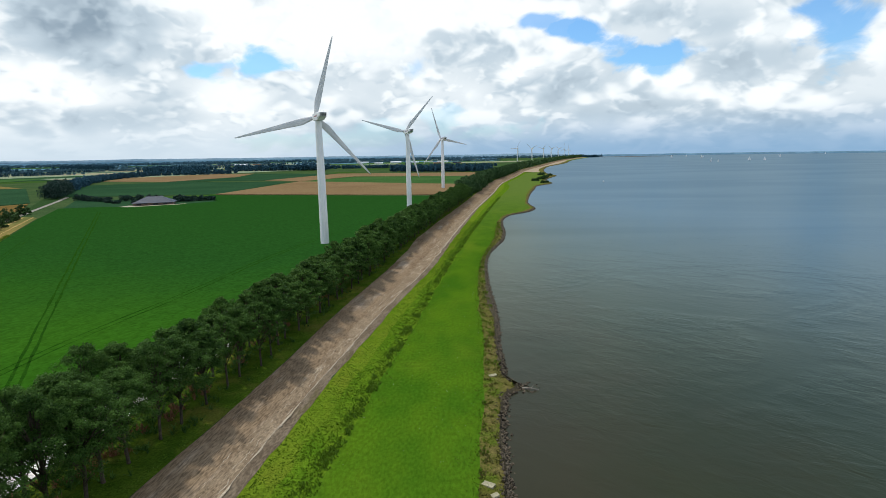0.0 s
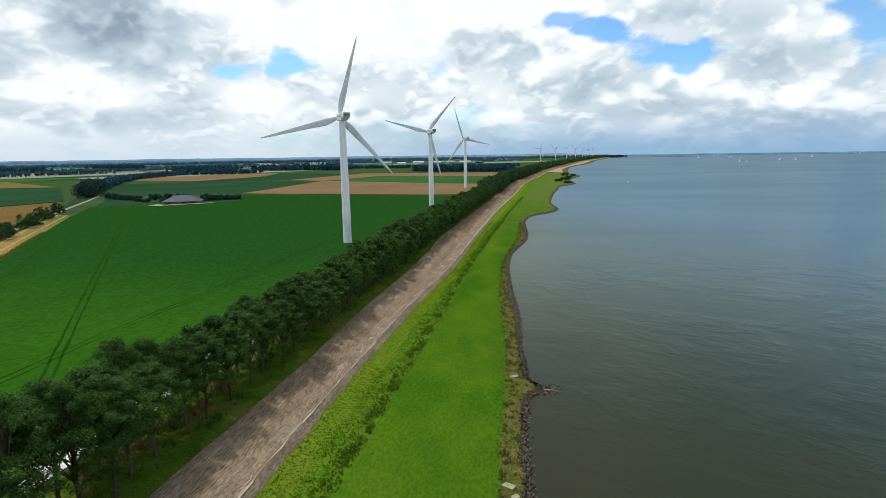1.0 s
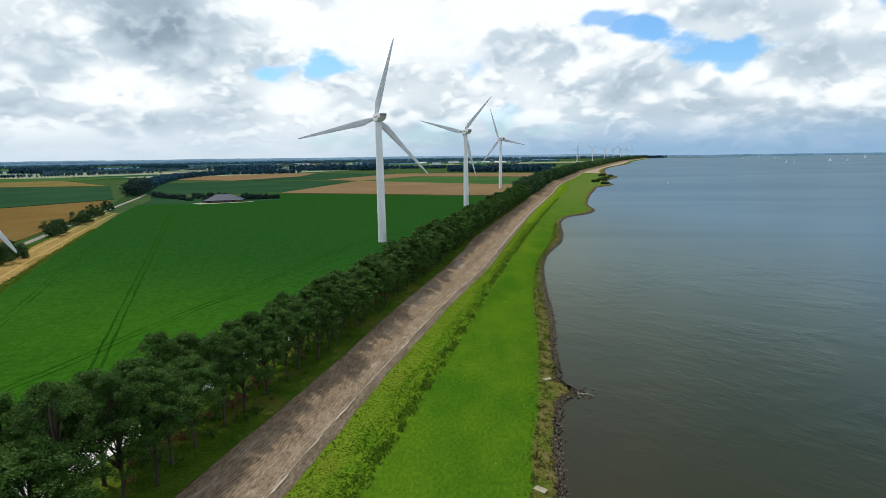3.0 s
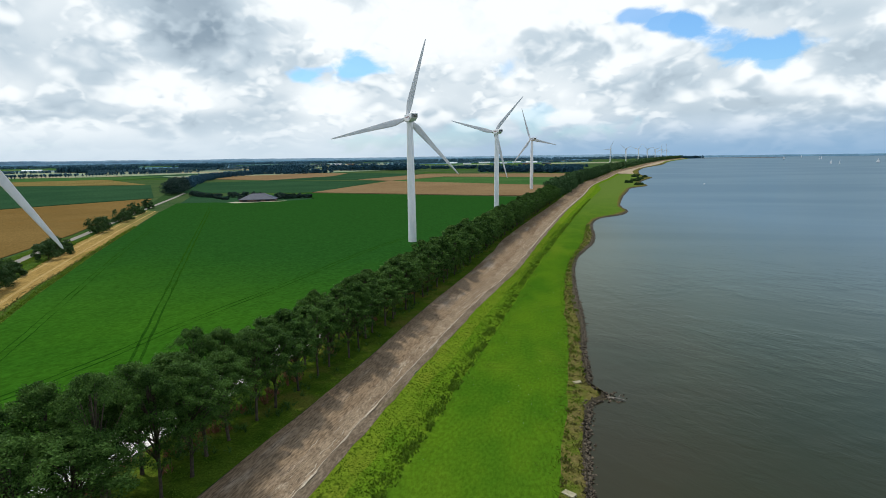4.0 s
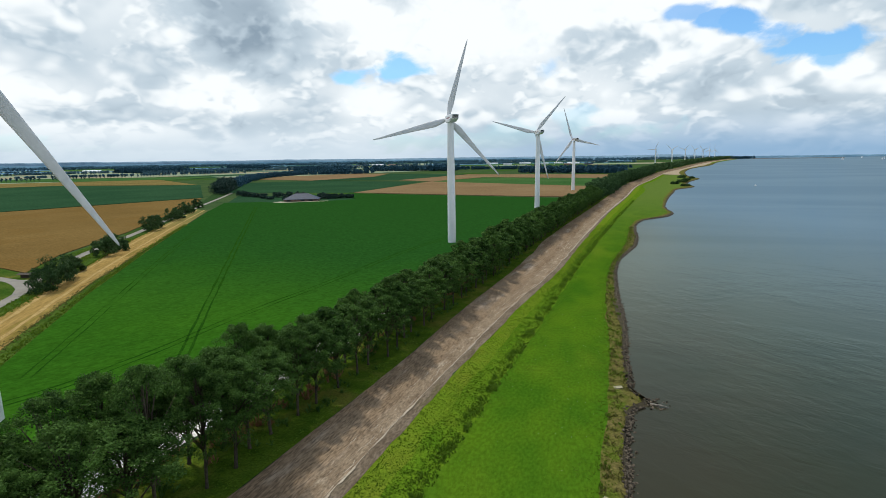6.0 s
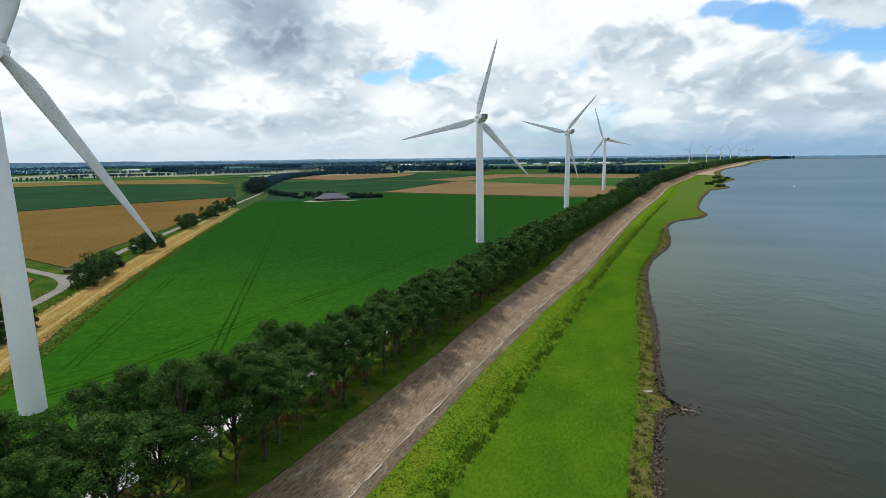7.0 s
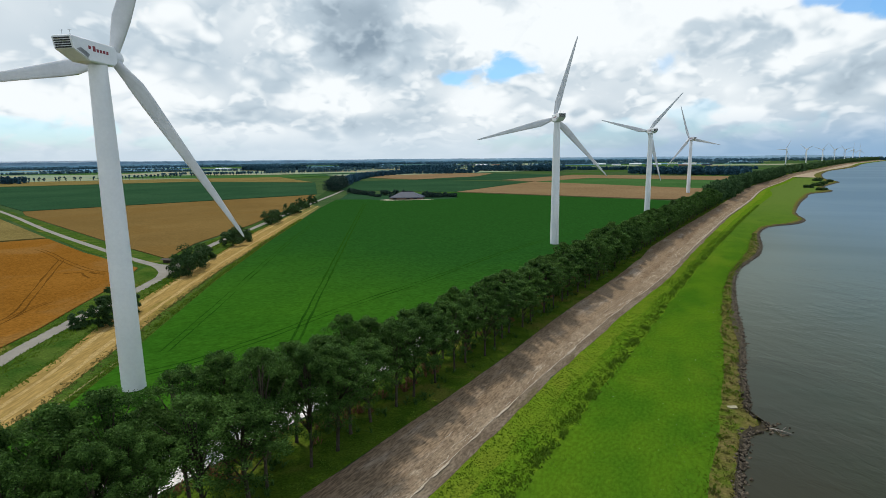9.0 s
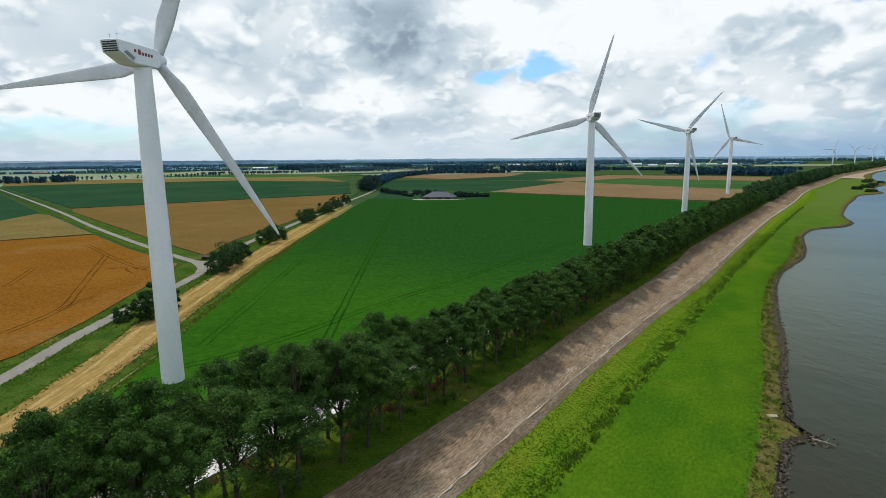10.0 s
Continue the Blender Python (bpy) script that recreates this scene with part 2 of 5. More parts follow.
def water_material():
    m = bpy.data.materials.new("lake_water")
    m.use_nodes = True
    n = Nodes(m.node_tree)
    at = n.add("ShaderNodeTexCoord").outputs["Object"]
    lay = n.add("ShaderNodeMapping", ins={0: at, 2: (0, 0, radians(-38)), 3: (1.8, 1.0, 1.0)})
    lay.vector_type = "TEXTURE"
    turned = lay.outputs[0]
    calm = n.step(n.noise(n.add("ShaderNodeMapping", ins={0: at, 2: (0, 0, radians(6)), 3: (0.3, 1, 1)}).outputs[0], 0.008, 4.0, 0.6, 0.5), 0.35, 0.65)
    murk = n.step(n.noise(at, 0.02, 4.0, 0.55), 0.35, 0.7)
    c = n.mix(murk, (0.013, 0.019, 0.006), (0.022, 0.026, 0.008))
    # farther out, reflected sky blue is put into the body colour and gloss tint
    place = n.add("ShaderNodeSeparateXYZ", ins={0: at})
    far_blue = n.step(n.math("ADD", place.outputs[0], n.math("MULTIPLY", place.outputs[1], 0.42)), 50.0, 330.0)
    c = n.mix(far_blue, c, (0.020, 0.064, 0.112))
    # stirred-up silt over the shallows
    east = n.add("ShaderNodeSeparateXYZ", ins={0: at}).outputs[0]
    silt = n.step(n.math("ADD", east, n.math("MULTIPLY", n.noise(at, 0.05, 4.0, 0.6), 60.0)), 90.0, 26.0)
    c = n.mix(n.math("MULTIPLY", silt, 0.8), c, (0.032, 0.025, 0.012))
    ripple = n.math("ADD", n.math("ADD", n.math("MULTIPLY", n.noise(turned, 0.14, 2.0, 0.5, 0.6), 1.6), n.math("MULTIPLY", n.noise(turned, 0.45, 3.0, 0.55, 0.8), 1.0)), n.math("MULTIPLY", n.noise(turned, 2.2, 3.0, 0.6), 0.16))
    gusts = n.step(n.noise(n.vmath("ADD", at, (40.0, 10.0, 0.0)), 0.022, 3.0, 0.6, 0.8), 0.36, 0.62, 0.25, 1.0)
    lee = n.step(place.outputs[0], 12.0, 75.0, 0.45, 1.0)
    height = n.math("MULTIPLY", n.math("MULTIPLY", ripple, lee), n.math("MULTIPLY", gusts, n.math("ADD", n.math("MULTIPLY", calm, 0.6), 0.6)))
    b = n.add("ShaderNodeBump", ins={"Strength": 0.30, "Distance": 0.5, "Height": height})
    # choppy water never turns into a full mirror, however flat it is seen
    gloss = n.math("MINIMUM", n.add("ShaderNodeFresnel", ins={0: 1.33, 1: b.outputs[0]}).outputs[0], n.math("ADD", n.math("MULTIPLY", calm, 0.05), 0.29))
    body = n.add("ShaderNodeBsdfDiffuse", ins={0: c, "Normal": b.outputs[0]})
    shine = n.add("ShaderNodeBsdfGlossy", ins={"Color": n.mix(far_blue, (0.63, 0.72, 0.63), (0.70, 0.82, 0.83)), "Roughness": 0.28, "Normal": b.outputs[0]})
    end = n.add("ShaderNodeMixShader", ins={0: gloss, 1: body.outputs[0], 2: shine.outputs[0]})
    n.tree.links.new(end.outputs[0], n.add("ShaderNodeOutputMaterial").inputs[0])
    return m


M = {
    "soil": material("field_ground", (0.032, 0.066, 0.024), (0.055, 0.086, 0.032), 0.02, 0.6, 0.3, gloss=0.0, patch=(0.035, 0.080, 0.015), patch_scale=0.006),
    # crest grass: darker than the bank, some tree shade put into the colour
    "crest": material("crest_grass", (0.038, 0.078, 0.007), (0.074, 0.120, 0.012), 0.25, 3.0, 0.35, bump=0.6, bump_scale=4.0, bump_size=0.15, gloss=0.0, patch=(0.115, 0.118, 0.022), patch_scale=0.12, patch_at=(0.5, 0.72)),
    "slope": material("rough_grass", (0.090, 0.158, 0.010), (0.116, 0.178, 0.013), 0.30, 2.6, 0.28, bump=0.8, bump_scale=3.0, bump_size=0.25, gloss=0.0, patch=(0.132, 0.168, 0.016), patch_scale=0.10, patch_at=(0.44, 0.75)),
    "slope_low": material("rank_grass", (0.062, 0.134, 0.007), (0.092, 0.162, 0.010), 0.35, 2.6, 0.4, bump=0.8, bump_scale=3.0, bump_size=0.25, gloss=0.0, patch=(0.090, 0.140, 0.010), patch_scale=0.12, patch_at=(0.46, 0.75)),
    # meadow dulls northwards: distance haze put into the colour
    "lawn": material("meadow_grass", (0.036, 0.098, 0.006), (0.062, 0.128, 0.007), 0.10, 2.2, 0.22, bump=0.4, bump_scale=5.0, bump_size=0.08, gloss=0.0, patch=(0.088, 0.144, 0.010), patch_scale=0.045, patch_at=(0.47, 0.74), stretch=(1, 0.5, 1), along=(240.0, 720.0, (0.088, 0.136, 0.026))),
    "shore": material("shore_scrub", (0.080, 0.084, 0.016), (0.135, 0.112, 0.040), 0.4, 2.6, 0.4, bump=0.7, bump_scale=3.5, bump_size=0.15, gloss=0.0, patch=(0.070, 0.112, 0.010), patch_scale=0.15, patch_at=(0.5, 0.7)),
    "mud": material("wet_mud", (0.046, 0.040, 0.024), (0.082, 0.066, 0.040), 0.3, 4.0, 0.4, rough=0.95, bump=0.5, bump_scale=4.0, gloss=0.05),
    "stone": material("basalt_stone", (0.018, 0.015, 0.011), (0.090, 0.073, 0.052), 1.4, 12.0, 0.3, rough=0.85, bump=0.4, bump_scale=8.0, spread=0.6, gloss=0.1),
    "slab": material("concrete_slab", (0.26, 0.235, 0.150), (0.36, 0.33, 0.22), 1.0, 9.0, 0.2),
    "asphalt": material("old_asphalt", (0.158, 0.111, 0.070), (0.228, 0.165, 0.106), 0.22, 5.0, 0.5, bump=0.4, bump_scale=6.0, gloss=0.0, patch=(0.30, 0.24, 0.18), patch_scale=0.4, patch_at=(0.52, 0.8), stretch=(1, 0.16, 1), turn=6.4),
    "kerb": material("concrete_edging", (0.135, 0.102, 0.070), (0.200, 0.158, 0.112), 0.5, 4.0, 0.35, gloss=0.0, bump=0.4, bump_scale=6.0, patch=(0.12, 0.098, 0.056), patch_scale=0.4, patch_at=(0.56, 0.72), stretch=(1, 0.3, 1), turn=6.4),
    "worn": material("worn_asphalt", (0.190, 0.138, 0.090), (0.262, 0.198, 0.132), 0.5, 5.0, 0.45, bump=0.4, bump_scale=7.0, gloss=0.0, patch=(0.36, 0.29, 0.205), patch_scale=0.7, patch_at=(0.55, 0.75), stretch=(1, 0.3, 1), turn=6.4),
    "crack": material("pale_joint_filler", (0.31, 0.255, 0.185), (0.46, 0.39, 0.30), 1.2, 7.0, 0.45),
    "road": material("concrete_road", (0.180, 0.164, 0.132), (0.228, 0.209, 0.172), 0.12, 2.0, 0.09),
    # very pale tone, set so that the track shows white between the trunks
    "gravel": material("pale_shell_track", (0.50, 0.47, 0.43), (0.66, 0.63, 0.58), 0.3, 3.0, 0.25),
    # paler tone that stands for edging in full sun
    "path": material("pale_path", (0.27, 0.215, 0.145), (0.36, 0.295, 0.205), 0.3, 3.0, 0.25),
    "path_grass": material("trodden_grass", (0.16, 0.15, 0.055), (0.23, 0.21, 0.09), 0.4, 3.0, 0.35, gloss=0.0),
    "sand": material("dry_sand", (0.27, 0.20, 0.12), (0.35, 0.27, 0.17), 0.05, 0.6, 0.2),
    # beet: cloud shade and far dimming put into patches and northward tone
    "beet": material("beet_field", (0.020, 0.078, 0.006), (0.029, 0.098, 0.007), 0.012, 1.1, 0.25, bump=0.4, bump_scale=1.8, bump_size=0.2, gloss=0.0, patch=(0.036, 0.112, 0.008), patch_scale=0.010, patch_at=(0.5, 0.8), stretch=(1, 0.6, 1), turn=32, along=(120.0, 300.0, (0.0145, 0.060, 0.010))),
    # far crops and pastures: distance haze put into duller, bluer, paler tones
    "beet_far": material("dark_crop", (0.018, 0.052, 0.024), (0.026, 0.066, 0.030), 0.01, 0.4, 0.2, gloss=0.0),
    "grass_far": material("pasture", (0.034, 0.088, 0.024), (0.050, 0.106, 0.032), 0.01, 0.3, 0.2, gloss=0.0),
    "pasture_hazed": material("pale_pasture", (0.150, 0.225, 0.165), (0.225, 0.255, 0.155), 0.004, 0.2, 0.15, gloss=0.0, patch=(0.27, 0.235, 0.15), patch_scale=0.005, patch_at=(0.5, 0.6), stretch=(0.3, 1, 1)),
    "wheat": material("ripe_wheat", (0.130, 0.083, 0.027), (0.160, 0.104, 0.035), 0.014, 0.9, 0.22, gloss=0.0, bump=0.4, bump_scale=2.0, bump_size=0.2, patch=(0.145, 0.090, 0.028), patch_scale=0.02),
    "wheat_red": material("red_wheat", (0.165, 0.071, 0.011), (0.200, 0.089, 0.015), 0.02, 1.2, 0.25, gloss=0.0, bump=0.4, bump_scale=2.0, bump_size=0.2, patch=(0.195, 0.098, 0.024), patch_scale=0.03),
    # far wheat: tan muted and blued, haze put into the colour
    "wheat_hazed": material("pale_wheat", (0.166, 0.110, 0.056), (0.196, 0.133, 0.070), 0.01, 0.5, 0.2, gloss=0.0),
    "olive": material("thin_wheat", (0.135, 0.105, 0.035), (0.175, 0.135, 0.048), 0.02, 0.8, 0.25, gloss=0.0),
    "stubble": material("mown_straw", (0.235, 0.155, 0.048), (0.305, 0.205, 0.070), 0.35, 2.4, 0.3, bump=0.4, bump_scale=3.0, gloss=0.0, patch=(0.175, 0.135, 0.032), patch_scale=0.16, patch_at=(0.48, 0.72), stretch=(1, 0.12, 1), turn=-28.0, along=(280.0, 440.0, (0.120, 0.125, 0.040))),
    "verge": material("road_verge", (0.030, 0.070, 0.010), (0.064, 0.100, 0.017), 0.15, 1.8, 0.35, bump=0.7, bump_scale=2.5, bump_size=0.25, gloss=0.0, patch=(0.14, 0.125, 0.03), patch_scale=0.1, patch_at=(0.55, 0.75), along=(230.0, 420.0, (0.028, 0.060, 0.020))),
    "track": material("wheel_ruts", (0.009, 0.042, 0.003), (0.015, 0.056, 0.005), 0.3, 2.0, 0.3, gloss=0.0),
    "track_faint": material("faint_wheel_ruts", (0.011, 0.047, 0.004), (0.016, 0.060, 0.005), 0.3, 2.0, 0.3, gloss=0.0),
    "rut_straw": material("worn_straw", (0.29, 0.20, 0.075), (0.37, 0.265, 0.110), 0.4, 3.0, 0.3, gloss=0.0),
    "rut_dry": material("wheel_ruts_in_wheat", (0.085, 0.038, 0.007), (0.12, 0.055, 0.011), 0.3, 2.0, 0.3, gloss=0.0),
    "bark": material("bark", (0.034, 0.027, 0.019), (0.075, 0.058, 0.040), 3.0, 14.0, 0.35, bump=0.6, bump_scale=9.0, spread=0.25),
    "leaf": leafy("poplar_leaves", (0.010, 0.034, 0.006), (0.092, 0.182, 0.037), 0.34, 0.6, 0.08),
    # far and row leaves: greyed and blued, distance haze put into the colour
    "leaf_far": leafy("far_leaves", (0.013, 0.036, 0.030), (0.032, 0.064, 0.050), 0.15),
    "leaf_row": leafy("row_leaves", (0.022, 0.056, 0.022), (0.078, 0.142, 0.052), 0.30, 0.8),
    # distant woods: haze put into the leaf colour as blue
    "leaf_wood_haze": leafy("distant_wood_leaves", (0.026, 0.077, 0.112), (0.036, 0.092, 0.130), 0.1, 0.9),
    "leaf_haze": leafy("remote_leaves", (0.078, 0.165, 0.210), (0.098, 0.192, 0.242), 0.1, 0.9),
    "leaf_bush": leafy("bush_leaves", (0.016, 0.046, 0.014), (0.056, 0.105, 0.032)),
    "leaf_dry": leafy("withered_leaves", (0.13, 0.060, 0.032), (0.25, 0.13, 0.07)),
    "flower": leafy("white_petals", (0.55, 0.55, 0.48), (0.75, 0.75, 0.70), 0.2),
    "weed": leafy("weed_leaves", (0.092, 0.164, 0.013), (0.122, 0.192, 0.018), 0.44),
    "weed_dark": leafy("dark_weed_leaves", (0.074, 0.148, 0.011), (0.116, 0.188, 0.018), 0.44),
    "weed_low": leafy("ditch_weed_leaves", (0.074, 0.152, 0.012), (0.122, 0.200, 0.022), 0.46),
    "weed_pale": leafy("pale_weed_leaves", (0.095, 0.100, 0.022), (0.175, 0.155, 0.055), 0.25),
    "white": material("white_paint", (0.74, 0.75, 0.76), (0.80, 0.80, 0.80), 0.15, 2.0, 0.03, rough=0.4, gloss=0.4),
    "blade": material("blade_paint", (0.56, 0.57, 0.58), (0.66, 0.66, 0.66), 0.12, 1.2, 0.05, rough=0.45, gloss=0.4),
    "vent": material("dark_vent", (0.025, 0.026, 0.028), (0.05, 0.05, 0.05), 1.0, 5.0, 0.2),
    "grey": material("grey_metal", (0.40, 0.42, 0.43), (0.48, 0.49, 0.50), 1.0, 5.0, 0.1, rough=0.5),
    "red": material("red_print", (0.22, 0.035, 0.045), (0.27, 0.045, 0.055), 1.0, 5.0, 0.1, rough=0.5),
    "roof": material("slate_roof", (0.016, 0.029, 0.055), (0.026, 0.041, 0.072), 0.4, 2.5, 0.2, rough=0.6),
    "brick": material("barn_wall", (0.16, 0.10, 0.075), (0.24, 0.17, 0.13), 0.5, 4.0, 0.25),
    "hall": material("white_sheet_wall", (0.62, 0.66, 0.70), (0.74, 0.77, 0.80), 0.1, 1.0, 0.1),
    "sail": material("sail_cloth", (0.80, 0.80, 0.80), (0.88, 0.88, 0.88), 0.5, 2.0, 0.05),
    "hull": material("boat_hull", (0.55, 0.56, 0.58), (0.65, 0.65, 0.66), 0.5, 2.0, 0.1, rough=0.4),
    "wood": material("drift_wood", (0.17, 0.15, 0.12), (0.28, 0.25, 0.21), 1.0, 6.0, 0.3),
    # far shore, rims and polder: distance haze put into the base colours
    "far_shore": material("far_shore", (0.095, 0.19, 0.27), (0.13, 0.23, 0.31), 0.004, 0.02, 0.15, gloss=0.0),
    # far water: the sky's glare on it put in as a pale colour
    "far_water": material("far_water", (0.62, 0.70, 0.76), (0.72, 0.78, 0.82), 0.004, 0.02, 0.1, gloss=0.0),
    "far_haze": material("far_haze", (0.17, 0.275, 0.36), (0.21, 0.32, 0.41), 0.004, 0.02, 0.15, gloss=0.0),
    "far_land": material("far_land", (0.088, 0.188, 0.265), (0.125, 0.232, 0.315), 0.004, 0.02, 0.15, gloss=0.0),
    "water": water_material(),
}

# ------------------------------------------------------------------ building helpers


def mesh_of(name, verts, faces, mat, smooth=False):
    me = bpy.data.meshes.new(name)
    verts = np.asarray(verts, dtype=np.float32).reshape(-1, 3)
    if isinstance(faces, np.ndarray):
        k = faces.shape[1]
        me.vertices.add(len(verts))
        me.vertices.foreach_set("co", verts.ravel())
        me.loops.add(faces.size)
        me.loops.foreach_set("vertex_index", faces.astype(np.int32).ravel())
        me.polygons.add(len(faces))
        me.polygons.foreach_set("loop_start", np.arange(0, faces.size, k, dtype=np.int32))
        me.update(calc_edges=True)
    else:
        me.from_pydata(verts.tolist(), [], faces)
        me.update()
    me.materials.append(mat)
    if smooth:
        me.polygons.foreach_set("use_smooth", np.ones(len(me.polygons), dtype=bool))
    return me


def part(name, me, parent=None, label=""):
    """One mesh object, under a thing where a parent is given."""
    ob = new(name, me)
    ob.parent = parent
    return tagged(ob, label)


def bm_mesh(name, bm, mat, smooth=False):
    me = bpy.data.meshes.new(name)
    bmesh.ops.recalc_face_normals(bm, faces=bm.faces)
    bm.to_mesh(me)
    bm.free()
    me.materials.append(mat)
    if smooth:
        me.polygons.foreach_set("use_smooth", np.ones(len(me.polygons), dtype=bool))
    return me


def thing(name, label, category, group="", at=None):
    ob = new(name)
    if at is not None:
        ob.matrix_basis = at
    return tagged(ob, label, category, group)


def setting(ob, label, category):
    return tagged(ob, label, category, kind="structure")


def box(bm, x0, y0, z0, x1, y1, z1, bevel=0.0):
    made = bmesh.ops.create_cube(bm, size=1.0, matrix=Matrix.LocRotScale(((x0 + x1) / 2, (y0 + y1) / 2, (z0 + z1) / 2), None, (x1 - x0, y1 - y0, z1 - z0)))
    if bevel:
        edges = {e for v in made["verts"] for e in v.link_edges}
        bmesh.ops.bevel(bm, geom=list(edges), offset=bevel, segments=2, affect="EDGES", profile=0.5)


def tube(points, radii, sides=8):
    """A tapering tube along points: vertices and quads."""
    verts, faces = [], []
    pts = [Vector(p) for p in points]
    for i, p in enumerate(pts):
        ahead = (pts[min(i + 1, len(pts) - 1)] - pts[max(i - 1, 0)]).normalized()
        q = ahead.to_track_quat("Z", "Y")
        for k in range(sides):
            a = 2 * math.pi * k / sides
            verts.append(p + q @ Vector((math.cos(a) * radii[i], math.sin(a) * radii[i], 0)))
    for i in range(len(pts) - 1):
        for k in range(sides):
            a, b = i * sides + k, i * sides + (k + 1) % sides
            faces.append((a, b, b + sides, a + sides))
    faces.append(tuple(range(sides))[::-1])
    faces.append(tuple((len(pts) - 1) * sides + k for k in range(sides)))
    return verts, faces


def joined(chunks):
    verts, faces = [], []
    for v, f in chunks:
        o = len(verts)
        verts += [tuple(p) for p in v]
        faces += [tuple(i + o for i in q) for q in f]
    return verts, faces


def curve(table):
    """A smooth function through rows of (y, value)."""
    ys, xs = np.array(table, float).T
    m = np.gradient(xs, ys)

    def value(y):
        y = np.asarray(y, float)
        i = np.clip(np.searchsorted(ys, y) - 1, 0, len(ys) - 2)
        h = ys[i + 1] - ys[i]
        u = np.clip((y - ys[i]) / h, 0, 1)
        out = (2 * u**3 - 3 * u**2 + 1) * xs[i] + (u**3 - 2 * u**2 + u) * h * m[i] + (3 * u**2 - 2 * u**3) * xs[i + 1] + (u**3 - u**2) * h * m[i + 1]
        return out + np.where(y < ys[0], (y - ys[0]) * m[0], 0) + np.where(y > ys[-1], (y - ys[-1]) * m[-1], 0)

    return value


def wobble(y, size, length, seed):
    """A smooth uneven line."""
    y = np.asarray(y, float)
    return np.array([noise.noise((v / length, seed * 7.3, 0.5)) * size + noise.noise((v / length * 3.1, seed * 3.7, 2.5)) * size * 0.4 for v in y.ravel()]).reshape(y.shape)


def loft(name, lines, ys, mat, parent=None, smooth=True):
    """A sheet over stations ys through lines of (x function, z function)."""
    cols = [np.stack([fx(ys), ys, fz(ys)], -1) for fx, fz in lines]
    grid = np.stack(cols, 1)
    nr, nc = grid.shape[:2]
    r, c = np.meshgrid(np.arange(nr - 1), np.arange(nc - 1), indexing="ij")
    a = (r * nc + c).ravel()
    return part(name, mesh_of(name, grid.reshape(-1, 3), np.stack([a, a + 1, a + nc + 1, a + nc], 1), mat, smooth), parent)


def level(z):
    return lambda y: np.full(np.shape(y), float(z))


def between(f, g, u):
    return lambda y: f(y) * (1 - u) + g(y) * u


def shifted(f, d):
    return lambda y: f(y) + d


# ------------------------------------------------------------------ the dike and its shore, as lines x(y)
TOP = curve([(-260, -62), (0, -44.5), (42, -39.6), (56, -37.8), (82, -34.4), (127, -30.2), (174, -24.6), (218, -20.4), (265, -15.2), (398, 2.4), (543, 21), (741, 47), (925, 83), (1224, 138), (1600, 230), (2600, 480), (3900, 880), (4900, 1200)])
BOTTOM = curve([(-260, -54), (0, -33.5), (52, -28.3), (90, -24.5), (144, -17.7), (187, -10.8), (245, -4.4), (403, 14), (543, 34), (741, 60), (925, 96), (1224, 152), (1600, 246), (2600, 498), (3900, 900), (4900, 1220)])
DITCH = curve([(-260, -44), (0, -25.0), (59, -19.3), (98, -14.9), (189, -5.2), (352, 15.6), (543, 43), (681, 63), (741, 66), (925, 101), (1224, 157), (1600, 250), (4900, 1226)])
EDGE = curve([(-260, -10), (0, -0.3), (61, 1.9), (104, 4.7), (175, 5.8), (210, 8.6), (264, 17), (317, 22), (345, 25.5), (372, 33), (390, 45), (410, 53), (450, 55), (517, 63.5), (560, 70), (636, 84), (696, 97), (756, 118), (810, 123), (864, 132), (930, 146), (994, 160), (1070, 166), (1224, 178), (1600, 252), (2000, 366), (2600, 514), (3900, 906), (4900, 1232)])
WATER = curve([(-260, -6), (0, 4.2), (62, 6.2), (84, 7.4), (90, 8.6), (93, 11.2), (97, 9.0), (104, 8.6), (137, 9.7), (175, 9.4), (227, 12.6), (264, 21.5), (290, 24.5), (317, 25.5), (345, 28), (372, 36), (390, 50), (410, 57), (450, 58), (517, 67), (560, 74), (636, 89), (696, 102), (735, 124), (756, 130), (800, 129), (850, 137), (925, 158), (975, 174), (994, 178), (1040, 176), (1100, 178), (1224, 192), (1600, 262), (2000, 385), (2600, 530), (3900, 915), (4900, 1240)])

CREST, TOE = 4.0, 1.0
NEAR = np.concatenate([np.arange(-250, 330, 3.0), np.arange(330, 1000, 8.0), np.arange(1000, 4900, 50.0)])

# one ground sheet from the polder over the dike to the bed of the lake
ground_lines = [(level(-4900), level(-0.05)), (level(-2500), level(-0.05)), (level(-900), level(-0.05)), (shifted(TOP, -60), level(-0.05)), (shifted(TOP, -20.5), level(0.15)), (shifted(TOP, -13.5), level(CREST - 0.4)), (shifted(TOP, -12), level(CREST - 0.12)),
                (shifted(TOP, 0), level(CREST - 0.06)), (shifted(BOTTOM, 0), level(TOE - 0.06)), (DITCH, level(0.1)), (EDGE, level(0.2)), (shifted(WATER, 0.0), level(-0.62)), (shifted(WATER, 12), level(-2.2)), (shifted(WATER, 60), level(-4)), (shifted(WATER, 3600), level(-4))]
ground = setting(loft("ground", ground_lines, NEAR, M["soil"]), "flat polder land that rises over a dike", "ground")

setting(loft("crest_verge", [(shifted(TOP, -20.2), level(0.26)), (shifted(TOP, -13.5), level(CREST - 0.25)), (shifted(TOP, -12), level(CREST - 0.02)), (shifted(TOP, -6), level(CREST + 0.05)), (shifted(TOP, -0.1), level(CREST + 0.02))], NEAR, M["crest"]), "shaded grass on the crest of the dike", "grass")
